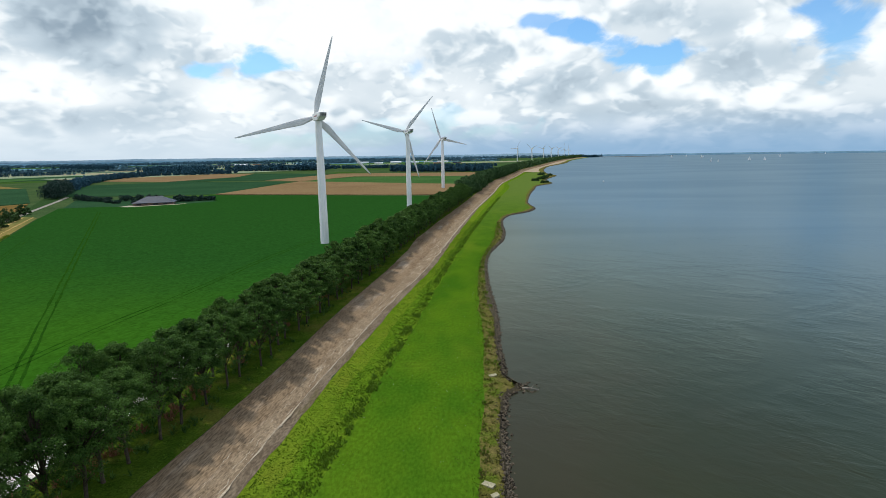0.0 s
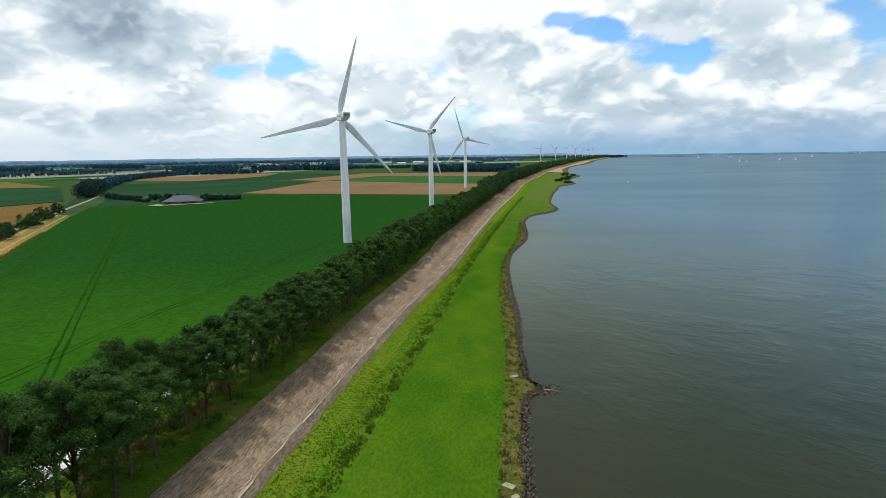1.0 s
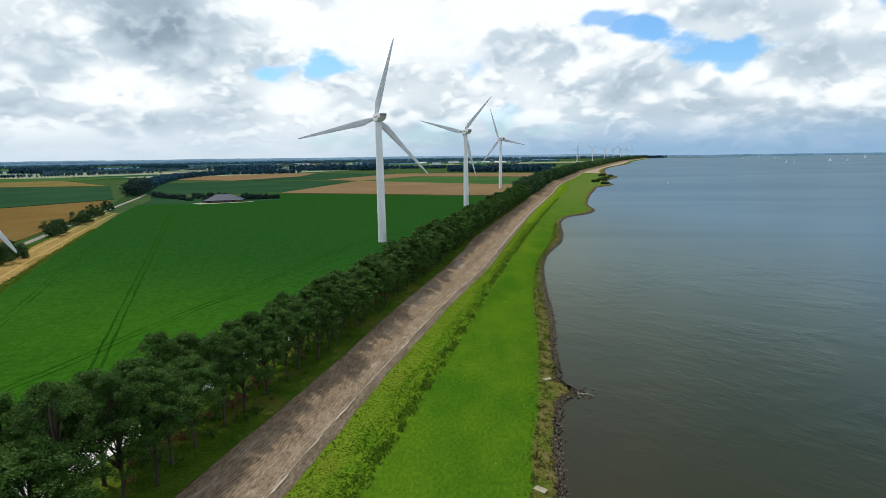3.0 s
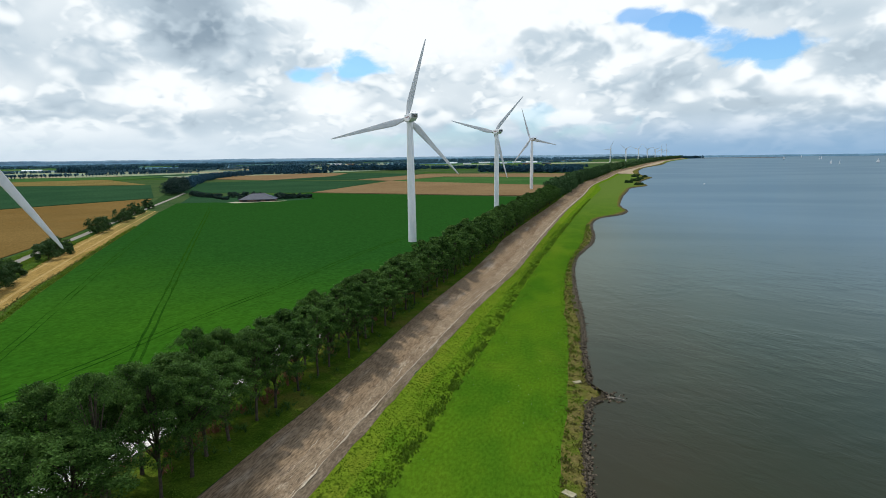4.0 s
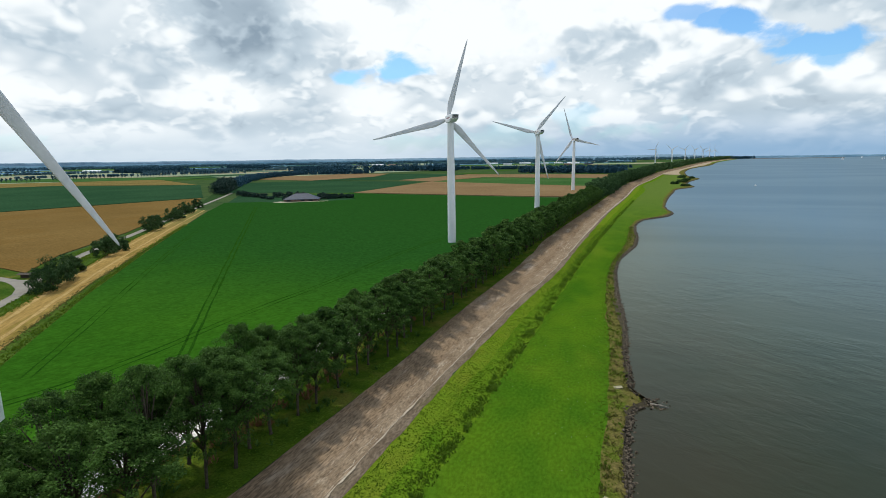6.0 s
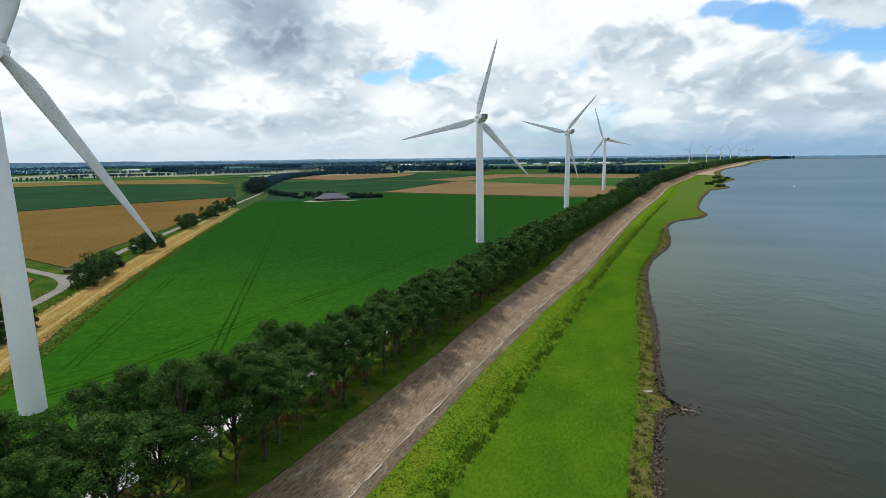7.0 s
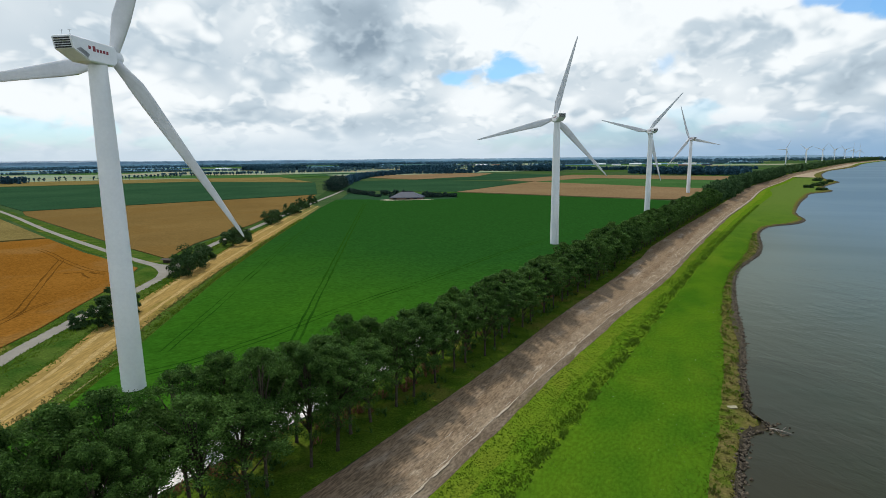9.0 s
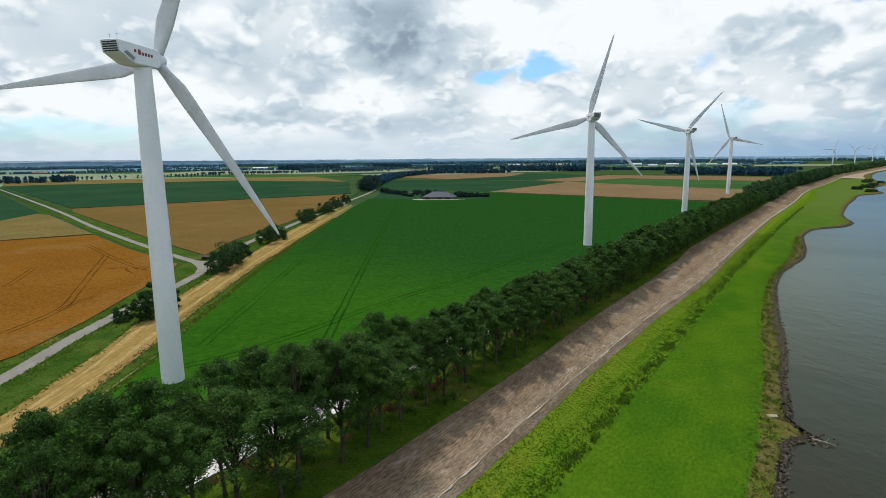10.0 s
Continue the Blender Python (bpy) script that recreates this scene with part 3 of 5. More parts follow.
shoulder = lambda y: np.clip((np.asarray(y, float) - 212) / 26, 0, 1) * np.clip((1000 - np.asarray(y, float)) / 60, 0, 1) * -1.8
setting(loft("asphalt_slope", [(lambda y: TOP(y) + wobble(y, 0.25, 6, 1) + shoulder(y), level(CREST + 0.06)), (shifted(TOP, 0.6), level(CREST + 0.05)), (between(TOP, BOTTOM, 0.5), level((CREST + TOE) / 2 + 0.16)),
                               (lambda y: BOTTOM(y) - 1.6 + wobble(y, 0.3, 9, 2), level(TOE + 0.64)), ], NEAR, M["asphalt"]), "weathered brown asphalt revetment on the dike slope", "revetment")
setting(loft("revetment_edging", [(lambda y: BOTTOM(y) - 1.6 + wobble(y, 0.3, 9, 2), level(TOE + 0.635)), (lambda y: BOTTOM(y) + wobble(y, 0.5, 9, 3), level(TOE + 0.03))], NEAR, M["kerb"]), "worn grey concrete edging at the foot of the revetment", "edging")
crack_y = np.concatenate([np.arange(20, 160, 0.2), np.arange(160, 420, 0.8)])
jag = lambda y, s: wobble(y, 0.45, 5, s) + wobble(y, 0.20, 1.5, s + 1) + wobble(y, 0.08, 0.5, s + 2)
worn_y = np.concatenate([np.arange(10, 200, 0.4), np.arange(200, 520, 2.0)])


def asphalt_height(fx):
    """The height of the revetment under a line, a finger's width added."""
    def z(y):
        mid, low = TOP(y) * 0.5 + BOTTOM(y) * 0.5, BOTTOM(y) - 1.6 + wobble(y, 0.3, 9, 2)
        return (CREST + TOE) / 2 + 0.16 + np.clip((fx(y) - mid) / (low - mid), 0, 1.0) * (TOE + 0.64 - (CREST + TOE) / 2 - 0.16) + 0.012
    return z


worn_lines = [lambda y: TOP(y) * 0.42 + BOTTOM(y) * 0.58 + jag(y, 71) * 1.3, lambda y: TOP(y) * 0.30 + BOTTOM(y) * 0.70 + jag(y, 73) * 0.2, lambda y: BOTTOM(y) - 1.66 + wobble(y, 0.3, 9, 2)]
setting(loft("worn_strip", [(f, asphalt_height(f)) for f in worn_lines], worn_y, M["worn"]), "pale worn strip low on the asphalt", "revetment")
for u, seed, wide in ((0.56, 25, 0.05), (0.64, 21, 0.07), (0.72, 23, 0.10), (0.78, 27, 0.14), (0.825, 29, 0.22)):
    thick = lambda y, s=seed, w=wide: np.clip(wobble(y, 1.6, 5, s) + wobble(y, 1.0, 0.7, s + 5) - 0.25, 0, 1) * w
    mid = lambda y, q=u, s=seed: TOP(y) * (1 - q) + BOTTOM(y) * q + jag(y, s + 40) * 0.8
    over = asphalt_height(mid)
    setting(loft("pale_streak", [(lambda y, m=mid, k=thick: m(y) - k(y), lambda y, h=over: h(y) + 0.012), (lambda y, m=mid, k=thick: m(y) + k(y) + 0.005, lambda y, h=over: h(y) + 0.008)], crack_y, M["crack"]), "pale crumbled streak along the asphalt", "streak")
seam = lambda y: BOTTOM(y) - 1.6 + wobble(y, 0.3, 9, 2) + wobble(y, 0.28, 6, 61)
setting(loft("joint", [(lambda y: seam(y) - 0.10 - np.clip(wobble(y, 0.5, 3.0, 15), 0, 0.28), lambda y: asphalt_height(seam)(y) + 0.014), (lambda y: seam(y) + 0.06 + np.clip(wobble(y, 0.35, 2.4, 5), -0.05, 0.2), lambda y: asphalt_height(seam)(y) + 0.006)], crack_y, M["crack"]), "pale crumbling joint along the revetment", "joint")
bank_mid = lambda y: BOTTOM(y) * 0.55 + DITCH(y) * 0.45 + wobble(y, 0.8, 7, 41)
lawn_rim = lambda y: DITCH(y) + 0.4 + wobble(y, 0.7, 6, 43)
setting(loft("bank_grass", [(lambda y: BOTTOM(y) + wobble(y, 0.5, 9, 3), level(TOE)), (bank_mid, level(0.76))], NEAR, M["slope"]), "rough yellow-green grass high on the bank", "grass")
setting(loft("bank_foot_grass", [(bank_mid, level(0.76)), (shifted(DITCH, -0.9), level(0.30)), (lawn_rim, level(0.28))], NEAR, M["slope_low"]), "rank green grass low on the bank", "grass")
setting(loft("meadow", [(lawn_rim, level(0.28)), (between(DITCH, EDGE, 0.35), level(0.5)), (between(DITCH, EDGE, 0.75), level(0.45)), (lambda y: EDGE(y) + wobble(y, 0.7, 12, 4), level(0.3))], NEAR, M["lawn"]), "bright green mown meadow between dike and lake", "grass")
setting(loft("shore", [(lambda y: EDGE(y) + wobble(y, 0.7, 12, 4), level(0.3)), (between(EDGE, WATER, 0.6), level(0.15)), (lambda y: WATER(y) - 0.7 + wobble(y, 0.4, 3, 6), level(-0.2))], NEAR, M["shore"]), "yellowish scrub and dry grass along the shore", "shore")
mud_y = np.concatenate([np.arange(-100, 330, 2.0), np.arange(330, 1000, 6.0), np.arange(1000, 4900, 50.0)])
mud_w = lambda y: np.interp(y, *np.array([(-260, -0.2), (130, -0.1), (160, 1.8), (200, 2.6), (260, 3.0), (320, 2.0), (372, 1.0), (420, 0.8), (600, 1.0), (900, 1.5), (4900, 3)]).T)
setting(loft("mud_bank", [(lambda y: WATER(y) - 0.8 - mud_w(y) + wobble(y, 0.6, 8, 8), level(0.24)), (lambda y: WATER(y) - 0.7 + wobble(y, 0.3, 4, 9), level(-0.05)), (lambda y: WATER(y) + wobble(y, 0.3, 4, 9), level(-0.55)), (shifted(WATER, 2.5), level(-1.6))], mud_y, M["mud"]), "dark wet mud along the waterline", "shore")
setting(loft("sand_flat", [(shifted(BOTTOM, -2), level(TOE + 0.6)), (shifted(EDGE, 1), level(0.45))], np.arange(1150, 4800, 40.0), M["sand"]), "dry pale sand along the far shore", "shore")
strip_y = np.arange(225, 1180, 6.0)
# sunlit edging: its brightness put in as a paler strip laid on top
setting(loft("foot_path", [(lambda y: BOTTOM(y) - 1.4 - np.clip((y - 225) / 220, 0, 1) * 1.6 + wobble(y, 0.4, 14, 31), level(TOE + 0.76)), (lambda y: BOTTOM(y) - 1.3 + np.clip((y - 225) / 220, 0, 1) * 1.0 + wobble(y, 0.4, 14, 33), level(TOE + 0.5))], strip_y, M["path"]), "paler strip for sunlit edging along the foot of the revetment", "path")
setting(loft("inner_road", [(shifted(TOP, -29), level(0.2)), (shifted(TOP, -20.6), level(0.3))], NEAR, M["gravel"]), "pale sunlit track along the landward foot of the dike", "road")

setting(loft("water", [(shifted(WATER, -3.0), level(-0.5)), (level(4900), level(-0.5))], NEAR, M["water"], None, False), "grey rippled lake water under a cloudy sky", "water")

# ------------------------------------------------------------------ fields


def slab(name, corners, z0, z1, mat, label, category):
    """A low standing crop over a polygon, with its own thickness."""
    bm = bmesh.new()
    top = [bm.verts.new((x, y, z1)) for x, y in corners]
    low = [bm.verts.new((x, y, z0)) for x, y in corners]
    bm.faces.new(top)
    for i in range(len(top)):
        j = (i + 1) % len(top)
        bm.faces.new((low[i], low[j], top[j], top[i]))
    bmesh.ops.triangulate(bm, faces=bm.faces[:])
    return setting(part(name, bm_mesh(name, bm, mat)), label, category)


def ribbon(name, points, width, z, mat, label, category, ragged=0.0, step=4.0):
    """A flat strip of road or rut along points."""
    pts = np.array(points, float)
    s = np.r_[0, np.cumsum(np.hypot(*np.diff(pts, axis=0).T))]
    u = np.linspace(0, s[-1], max(2, int(s[-1] / step)))
    p = np.stack([curve(list(zip(s, pts[:, 0])))(u), curve(list(zip(s, pts[:, 1])))(u)], -1)
    d = np.gradient(p, axis=0)
    side = np.stack([d[:, 1], -d[:, 0]], -1) / np.hypot(*d.T)[:, None]
    w = np.full(len(u), width / 2)
    l, r = w + wobble(u, ragged, 9, 1), w + wobble(u, ragged, 7, 2)
    grid = np.stack([np.c_[p - side * l[:, None], np.full(len(u), z)], np.c_[p + side * r[:, None], np.full(len(u), z)]], 1)
    a = np.arange(len(u) - 1) * 2
    return setting(part(name, mesh_of(name, grid.reshape(-1, 3), np.stack([a, a + 1, a + 3, a + 2], 1), mat)), label, category)


field_right = [(float(TOP(y)) - 31, float(y)) for y in (-60, 0, 60, 120, 180, 240, 300, 380, 460, 540)]
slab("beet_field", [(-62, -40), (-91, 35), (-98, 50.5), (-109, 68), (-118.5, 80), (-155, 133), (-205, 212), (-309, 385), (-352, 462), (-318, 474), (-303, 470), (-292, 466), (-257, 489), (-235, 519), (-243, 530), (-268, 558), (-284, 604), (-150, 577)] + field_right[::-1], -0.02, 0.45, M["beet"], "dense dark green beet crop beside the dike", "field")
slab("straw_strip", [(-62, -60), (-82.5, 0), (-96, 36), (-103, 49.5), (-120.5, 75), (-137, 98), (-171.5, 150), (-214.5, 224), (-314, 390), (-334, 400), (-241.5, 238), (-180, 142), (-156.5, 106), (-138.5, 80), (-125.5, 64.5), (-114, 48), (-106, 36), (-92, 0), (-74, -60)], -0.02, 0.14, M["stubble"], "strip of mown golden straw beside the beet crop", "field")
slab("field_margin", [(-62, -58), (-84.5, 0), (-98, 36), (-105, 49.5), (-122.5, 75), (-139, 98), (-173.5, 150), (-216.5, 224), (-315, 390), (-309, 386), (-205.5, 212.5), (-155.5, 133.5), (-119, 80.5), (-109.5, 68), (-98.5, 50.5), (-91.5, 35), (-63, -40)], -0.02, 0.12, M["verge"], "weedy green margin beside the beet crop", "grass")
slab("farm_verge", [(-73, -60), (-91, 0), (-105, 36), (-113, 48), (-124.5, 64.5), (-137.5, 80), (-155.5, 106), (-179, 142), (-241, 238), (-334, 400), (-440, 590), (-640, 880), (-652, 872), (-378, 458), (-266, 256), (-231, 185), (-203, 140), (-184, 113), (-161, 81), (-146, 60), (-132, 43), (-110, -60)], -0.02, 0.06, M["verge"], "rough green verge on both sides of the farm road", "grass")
farm_road = [(-98, -40), (-112, 8), (-125, 44), (-138.4, 62.4), (-150.2, 80.5), (-166.5, 109), (-179.5, 129.5), (-193, 147), (-222.5, 188), (-259, 256), (-310, 348), (-368, 456), (-424, 560), (-470, 640), (-610, 850), (-840, 1180)]
ribbon("farm_road", farm_road, 4.0, 0.12, M["road"], "pale narrow concrete farm road", "road")
side_road = [(-190, 141), (-200, 143), (-226, 149), (-263, 159.5), (-370, 192), (-493, 233.4), (-760, 318), (-1057, 410), (-1700, 600), (-2600, 870)]
slab("side_verge", [(-184, 136), (-262, 152), (-490, 225), (-1054, 400), (-2600, 855), (-2604, 884), (-1062, 420), (-497, 242), (-266, 169), (-205, 153), (-196, 144)], -0.02, 0.08, M["verge"], "green verge along the side road", "grass")
slab("road_apron", [(-179.5, 126.5), (-181, 134), (-188, 142), (-194.5, 146), (-201, 145), (-219, 148), (-218.5, 145), (-202, 141), (-195, 138), (-187, 133.4)], -0.02, 0.17, M["road"], "pale concrete apron where the farm roads meet", "road")
ribbon("side_road", side_road, 3.2, 0.13, M["road"], "pale narrow concrete side road", "road")
slab("wheat_field", [(-211, 155), (-268, 171), (-500, 244), (-540, 262), (-427, 521), (-386, 465), (-270, 262), (-236, 190)], -0.02, 0.3, M["wheat"], "ripe golden wheat between the farm roads", "field")
slab("red_wheat_field", [(-138, 52), (-152, 74), (-166, 92), (-187, 120), (-203, 136), (-262, 150), (-331, 171), (-353, 133), (-420, 20), (-300, -60), (-120, -20)], -0.02, 0.3, M["wheat_red"], "reddish ripe wheat with wheel tracks", "field")
slab("thin_wheat_field", [(-335, 172), (-488, 220), (-512, 222), (-473, 178), (-440, 60), (-424, 22), (-356, 133)], -0.02, 0.55, M["olive"], "thin olive-yellow wheat", "field")
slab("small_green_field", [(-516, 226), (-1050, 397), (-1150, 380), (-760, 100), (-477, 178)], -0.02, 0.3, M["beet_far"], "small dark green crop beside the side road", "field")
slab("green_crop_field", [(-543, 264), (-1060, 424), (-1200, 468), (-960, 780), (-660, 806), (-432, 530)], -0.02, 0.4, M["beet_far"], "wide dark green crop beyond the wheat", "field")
# ripe wheat in the olive tone: haze put into the colour
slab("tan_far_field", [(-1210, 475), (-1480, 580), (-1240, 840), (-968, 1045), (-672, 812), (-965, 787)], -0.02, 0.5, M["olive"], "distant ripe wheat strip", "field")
slab("pale_far_field", [(-1495, 585), (-2300, 860), (-1500, 1500), (-985, 1055), (-1250, 845)], -0.02, 0.4, M["pasture_hazed"], "distant pale stubble field", "field")
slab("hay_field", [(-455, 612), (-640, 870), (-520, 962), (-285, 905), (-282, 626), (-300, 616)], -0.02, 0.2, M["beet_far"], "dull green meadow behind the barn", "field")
slab("right_wheat_field", [(-281, 615), (-54, 562.6), (float(TOP(590)) - 31, 560), (float(TOP(770)) - 31, 745), (-30, 768), (-268, 904)], -0.02, 0.7, M["wheat_hazed"], "ripe tan wheat by the wind turbines", "field")
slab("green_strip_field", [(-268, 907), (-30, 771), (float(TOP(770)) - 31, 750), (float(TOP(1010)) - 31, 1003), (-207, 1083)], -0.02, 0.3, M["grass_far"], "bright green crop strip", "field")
slab("pale_strip_field", [(-349, 968), (-268, 910), (-210, 1086), (float(TOP(1010)) - 31, 1008), (float(TOP(1200)) - 31, 1203), (-282, 1270)], -0.02, 0.5, M["wheat_hazed"], "pale ripe wheat strip", "field")
slab("left_wheat_field", [(-695, 1035), (-836, 1432), (-524, 1376), (-478, 1158), (-534, 966)], -0.02, 0.5, M["wheat_hazed"], "pale tan wheat before the woods", "field")
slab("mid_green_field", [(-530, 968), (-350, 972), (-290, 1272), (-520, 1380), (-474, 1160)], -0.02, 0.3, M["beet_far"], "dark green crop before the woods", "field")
far_ring = [(-math.sin(radians(a)) * d, math.cos(radians(a)) * d) for d, way in ((1480, 1), (4700, -1)) for a in list(range(26, 92, 3))[::way]]
back_ring = [(-math.sin(radians(a)) * d, math.cos(radians(a)) * d) for d, way in ((2900, 1), (4840, -1)) for a in list(range(-4, 96, 4))[::way]]
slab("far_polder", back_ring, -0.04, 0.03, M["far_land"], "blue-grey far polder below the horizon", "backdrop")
slab("far_pasture", far_ring, -0.04, 0.01, M["pasture_hazed"], "wide pale pastures and stubble of the far polder", "field")
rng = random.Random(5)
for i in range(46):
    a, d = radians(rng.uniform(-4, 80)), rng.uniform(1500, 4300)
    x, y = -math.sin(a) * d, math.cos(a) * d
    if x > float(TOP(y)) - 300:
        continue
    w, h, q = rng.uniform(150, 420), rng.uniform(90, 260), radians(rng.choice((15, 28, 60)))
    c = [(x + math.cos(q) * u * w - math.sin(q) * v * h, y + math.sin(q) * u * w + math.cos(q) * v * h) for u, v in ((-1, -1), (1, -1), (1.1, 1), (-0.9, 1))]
    k = rng.choice(("grass_far", "grass_far", "beet_far", "pasture_hazed", "pasture_hazed"))
    slab("distant_field", c, -0.02, 0.02 + 0.012 * i, M[k], {"pasture_hazed": "distant pale pasture", "grass_far": "distant green pasture", "beet_far": "distant dark green crop"}[k], "field")


def ruts(points, mat, gap=1.9, width=0.55, z=0.47):
    pts = np.array(points, float)
    d = np.gradient(pts, axis=0)
    side = np.stack([d[:, 1], -d[:, 0]], -1) / np.hypot(*d.T)[:, None]
    for s in (-1, 1):
        ribbon("wheel_rut", pts + side * s * gap / 2, width, z, mat, "narrow wheel rut pressed into the crop", "rut", 0.3, 2.0)


ruts([(-80, 86), (-97, 113), (-125, 158), (-153, 203), (-215, 303), (-290, 424)], M["track_faint"], 1.9, 0.6)
ruts([(-100, 62), (-96, 71), (-93, 88), (-91, 119), (-86, 158), (-80, 221), (-66, 300)], M["track"], 2.2, 0.45)
ruts([(-106, 75), (-128, 110), (-188, 205), (-240, 292)], M["track_faint"], 1.9, 0.3)
ruts([(-158.4, 57.4), (-162.5, 65.0), (-170.3, 76.2), (-185.3, 87.6), (-211.5, 105.9), (-252.1, 134.6)], M["rut_dry"], 2.0, 0.5, 0.32)
ruts([(-252.1, 134.6), (-270.0, 140.6), (-295.4, 147.3)], M["rut_dry"], 2.0, 0.45, 0.328)
ruts([(-252.1, 134.6), (-232.9, 129.1), (-215.4, 125.3), (-203.9, 124.5)], M["rut_dry"], 2.0, 0.4, 0.336)
ruts([(-168.9, 75.6), (-174.4, 82.4), (-178.0, 90.3)], M["rut_dry"], 1.4, 0.25, 0.344)
ruts([(-219.0, 82.7), (-229.4, 90.4), (-248.5, 103.9)], M["rut_dry"], 1.8, 0.3, 0.352)
for spots in ([(-219, 117), (-215, 120.5), (-209, 118.5), (-201, 116)], [(-213, 123), (-208, 122), (-203, 122.5)]):
    ribbon("lodged_patch", spots, 0.8, 0.325, M["rut_dry"], "patch of flattened wheat", "crop", 0.5, 1.0)
for off in (-2.6, 2.4):
    ribbon("straw_rut", [(-87.5 + off * 0.7, 0), (-101 + off * 0.8, 36), (-114 + off, 57), (-130 + off * 1.3, 78), (-147 + off * 1.4, 102), (-177 + off * 1.5, 147), (-229 + off * 1.5, 231), (-325 + off * 1.5, 395)], 1.1, 0.152, M["rut_straw"], "pale wheel rut in the straw", "rut", 0.45, 4.0)

# ------------------------------------------------------------------ leaves and trees


def leaf_cloud(centres, radii, count, size, seed, droop=0.0):
    """Many small leaf sprays on the skins of clumps: vertices and quads."""
    g = np.random.default_rng(seed)
    centres, radii = np.asarray(centres, float), np.asarray(radii, float)
    k = g.integers(0, len(centres), count)
    d = g.normal(size=(count, 3))
    d[:, 2] = d[:, 2] * 0.8 + 0.25
    d /= np.linalg.norm(d, axis=1)[:, None]
    p = centres[k] + d * radii[k] * g.uniform(0.45, 1.12, (count, 1))
    nrm = d + g.normal(scale=0.7, size=(count, 3))
    nrm /= np.linalg.norm(nrm, axis=1)[:, None]
    u = np.cross(nrm, g.normal(size=(count, 3)))
    u /= np.linalg.norm(u, axis=1)[:, None] + 1e-9
    v = np.cross(nrm, u)
    s = size * g.uniform(0.55, 1.25, (count, 1))
    quad = np.stack([p - u * s - v * s * 0.25, p + u * s * 0.2 - v * s * 0.62, p + u * s + v * s * 0.2, p - u * s * 0.15 + v * s * 0.62], 1)
    quad[:, 2, 2] -= droop * s[:, 0]
    return quad.reshape(-1, 3), np.arange(count * 4).reshape(-1, 4)


def crown_clumps(rng, height, spread, low, n, big=1.0):
    """Clump centres and radii of an uneven crown."""
    c, r = [], []
    for i in range(n):
        z = low + (height - low) * ((i + rng.random()) / n) ** 0.52
        u = (z - low) / (height - low)
        wide = spread * 0.92 * math.sqrt(max(0.05, 1 - abs(2.1 * u - 0.95) ** 2.6 * 0.95)) if u > 0.45 else spread * (0.62 + 0.66 * u)
        a, d = rng.uniform(0, 2 * math.pi), wide * math.sqrt(rng.random()) * rng.uniform(0.92, 1.2)
        s = spread * rng.uniform(0.13, 0.29) * (1.15 - 0.35 * u) * big
        c.append((math.cos(a) * d, math.sin(a) * d, z - s * 0.3))
        r.append((s, s, s * 0.8))
    return c, r


def make_tree(height, spread, low, clumps, leaves, size, seed, fork=True, dry=False):
    rng = random.Random(seed)
    tree = thing("tree", "dark green poplar in the double row on the dike", "tree", "trees along the dike")
    lean = (rng.uniform(-0.5, 0.5), rng.uniform(-0.5, 0.5))
    c, r = crown_clumps(rng, height, spread, low, clumps, 0.84 if clumps > 104 else 1.12)
    chunks = [tube([(0, 0, -0.3), (lean[0] * 0.1, lean[1] * 0.1, 0.5), (lean[0] * 0.5, lean[1] * 0.5, height * 0.35), (lean[0], lean[1], height * 0.68), (lean[0] * 1.3, lean[1] * 1.3, height * 0.92)], [0.24, 0.17, 0.14, 0.08, 0.03], 7)]
    for i in range(0, len(c), max(1, len(c) // 26)):
        x, y, z = c[i]
        z0 = max(1.6, z * rng.uniform(0.45, 0.7))
        t = z0 / height
        chunks.append(tube([(lean[0] * t, lean[1] * t, z0), (x * 0.45, y * 0.45, z0 + (z - z0) * 0.6), (x * 0.9, y * 0.9, z)], [0.09, 0.06, 0.02], 5))
    v, f = joined(chunks)
    part("trunk", mesh_of("trunk", v, f, M["bark"], True), tree, "dark bare trunk and limbs")
    v, f = leaf_cloud(c, r, leaves, size, seed + 100)
    part("crown", mesh_of("crown", v, f, M["leaf"]), tree)
    return tree


def scaled(x, y, z, rz, s, sz=None):
    return pose(x, y, z, 0, 0, rz) @ Matrix.Diagonal((s, s, sz or s, 1))


close_kinds = [make_tree(13.8, 3.7, low, clumps, leaves, 0.088, 20 + i) for i, (low, clumps, leaves) in enumerate(((3.8, 185, 30000), (4.8, 112, 13500), (3.6, 175, 28000), (4.8, 108, 14500), (4.2, 160, 25000)))]
near_kinds = [make_tree(13.8, 3.7, low, clumps, leaves, 0.135, 30 + i) for i, (low, clumps, leaves) in enumerate(((4.0, 166, 15000), (4.8, 110, 7800), (4.0, 160, 14200), (4.8, 114, 9000), (4.2, 150, 13600)))]
mid_kinds = [make_tree(13.8, 3.6, 3.0, 96 - 6 * i, 5600 - 500 * i, 0.24, 40 + i) for i in range(5)]
used = set()
rng, turn = random.Random(11), 0
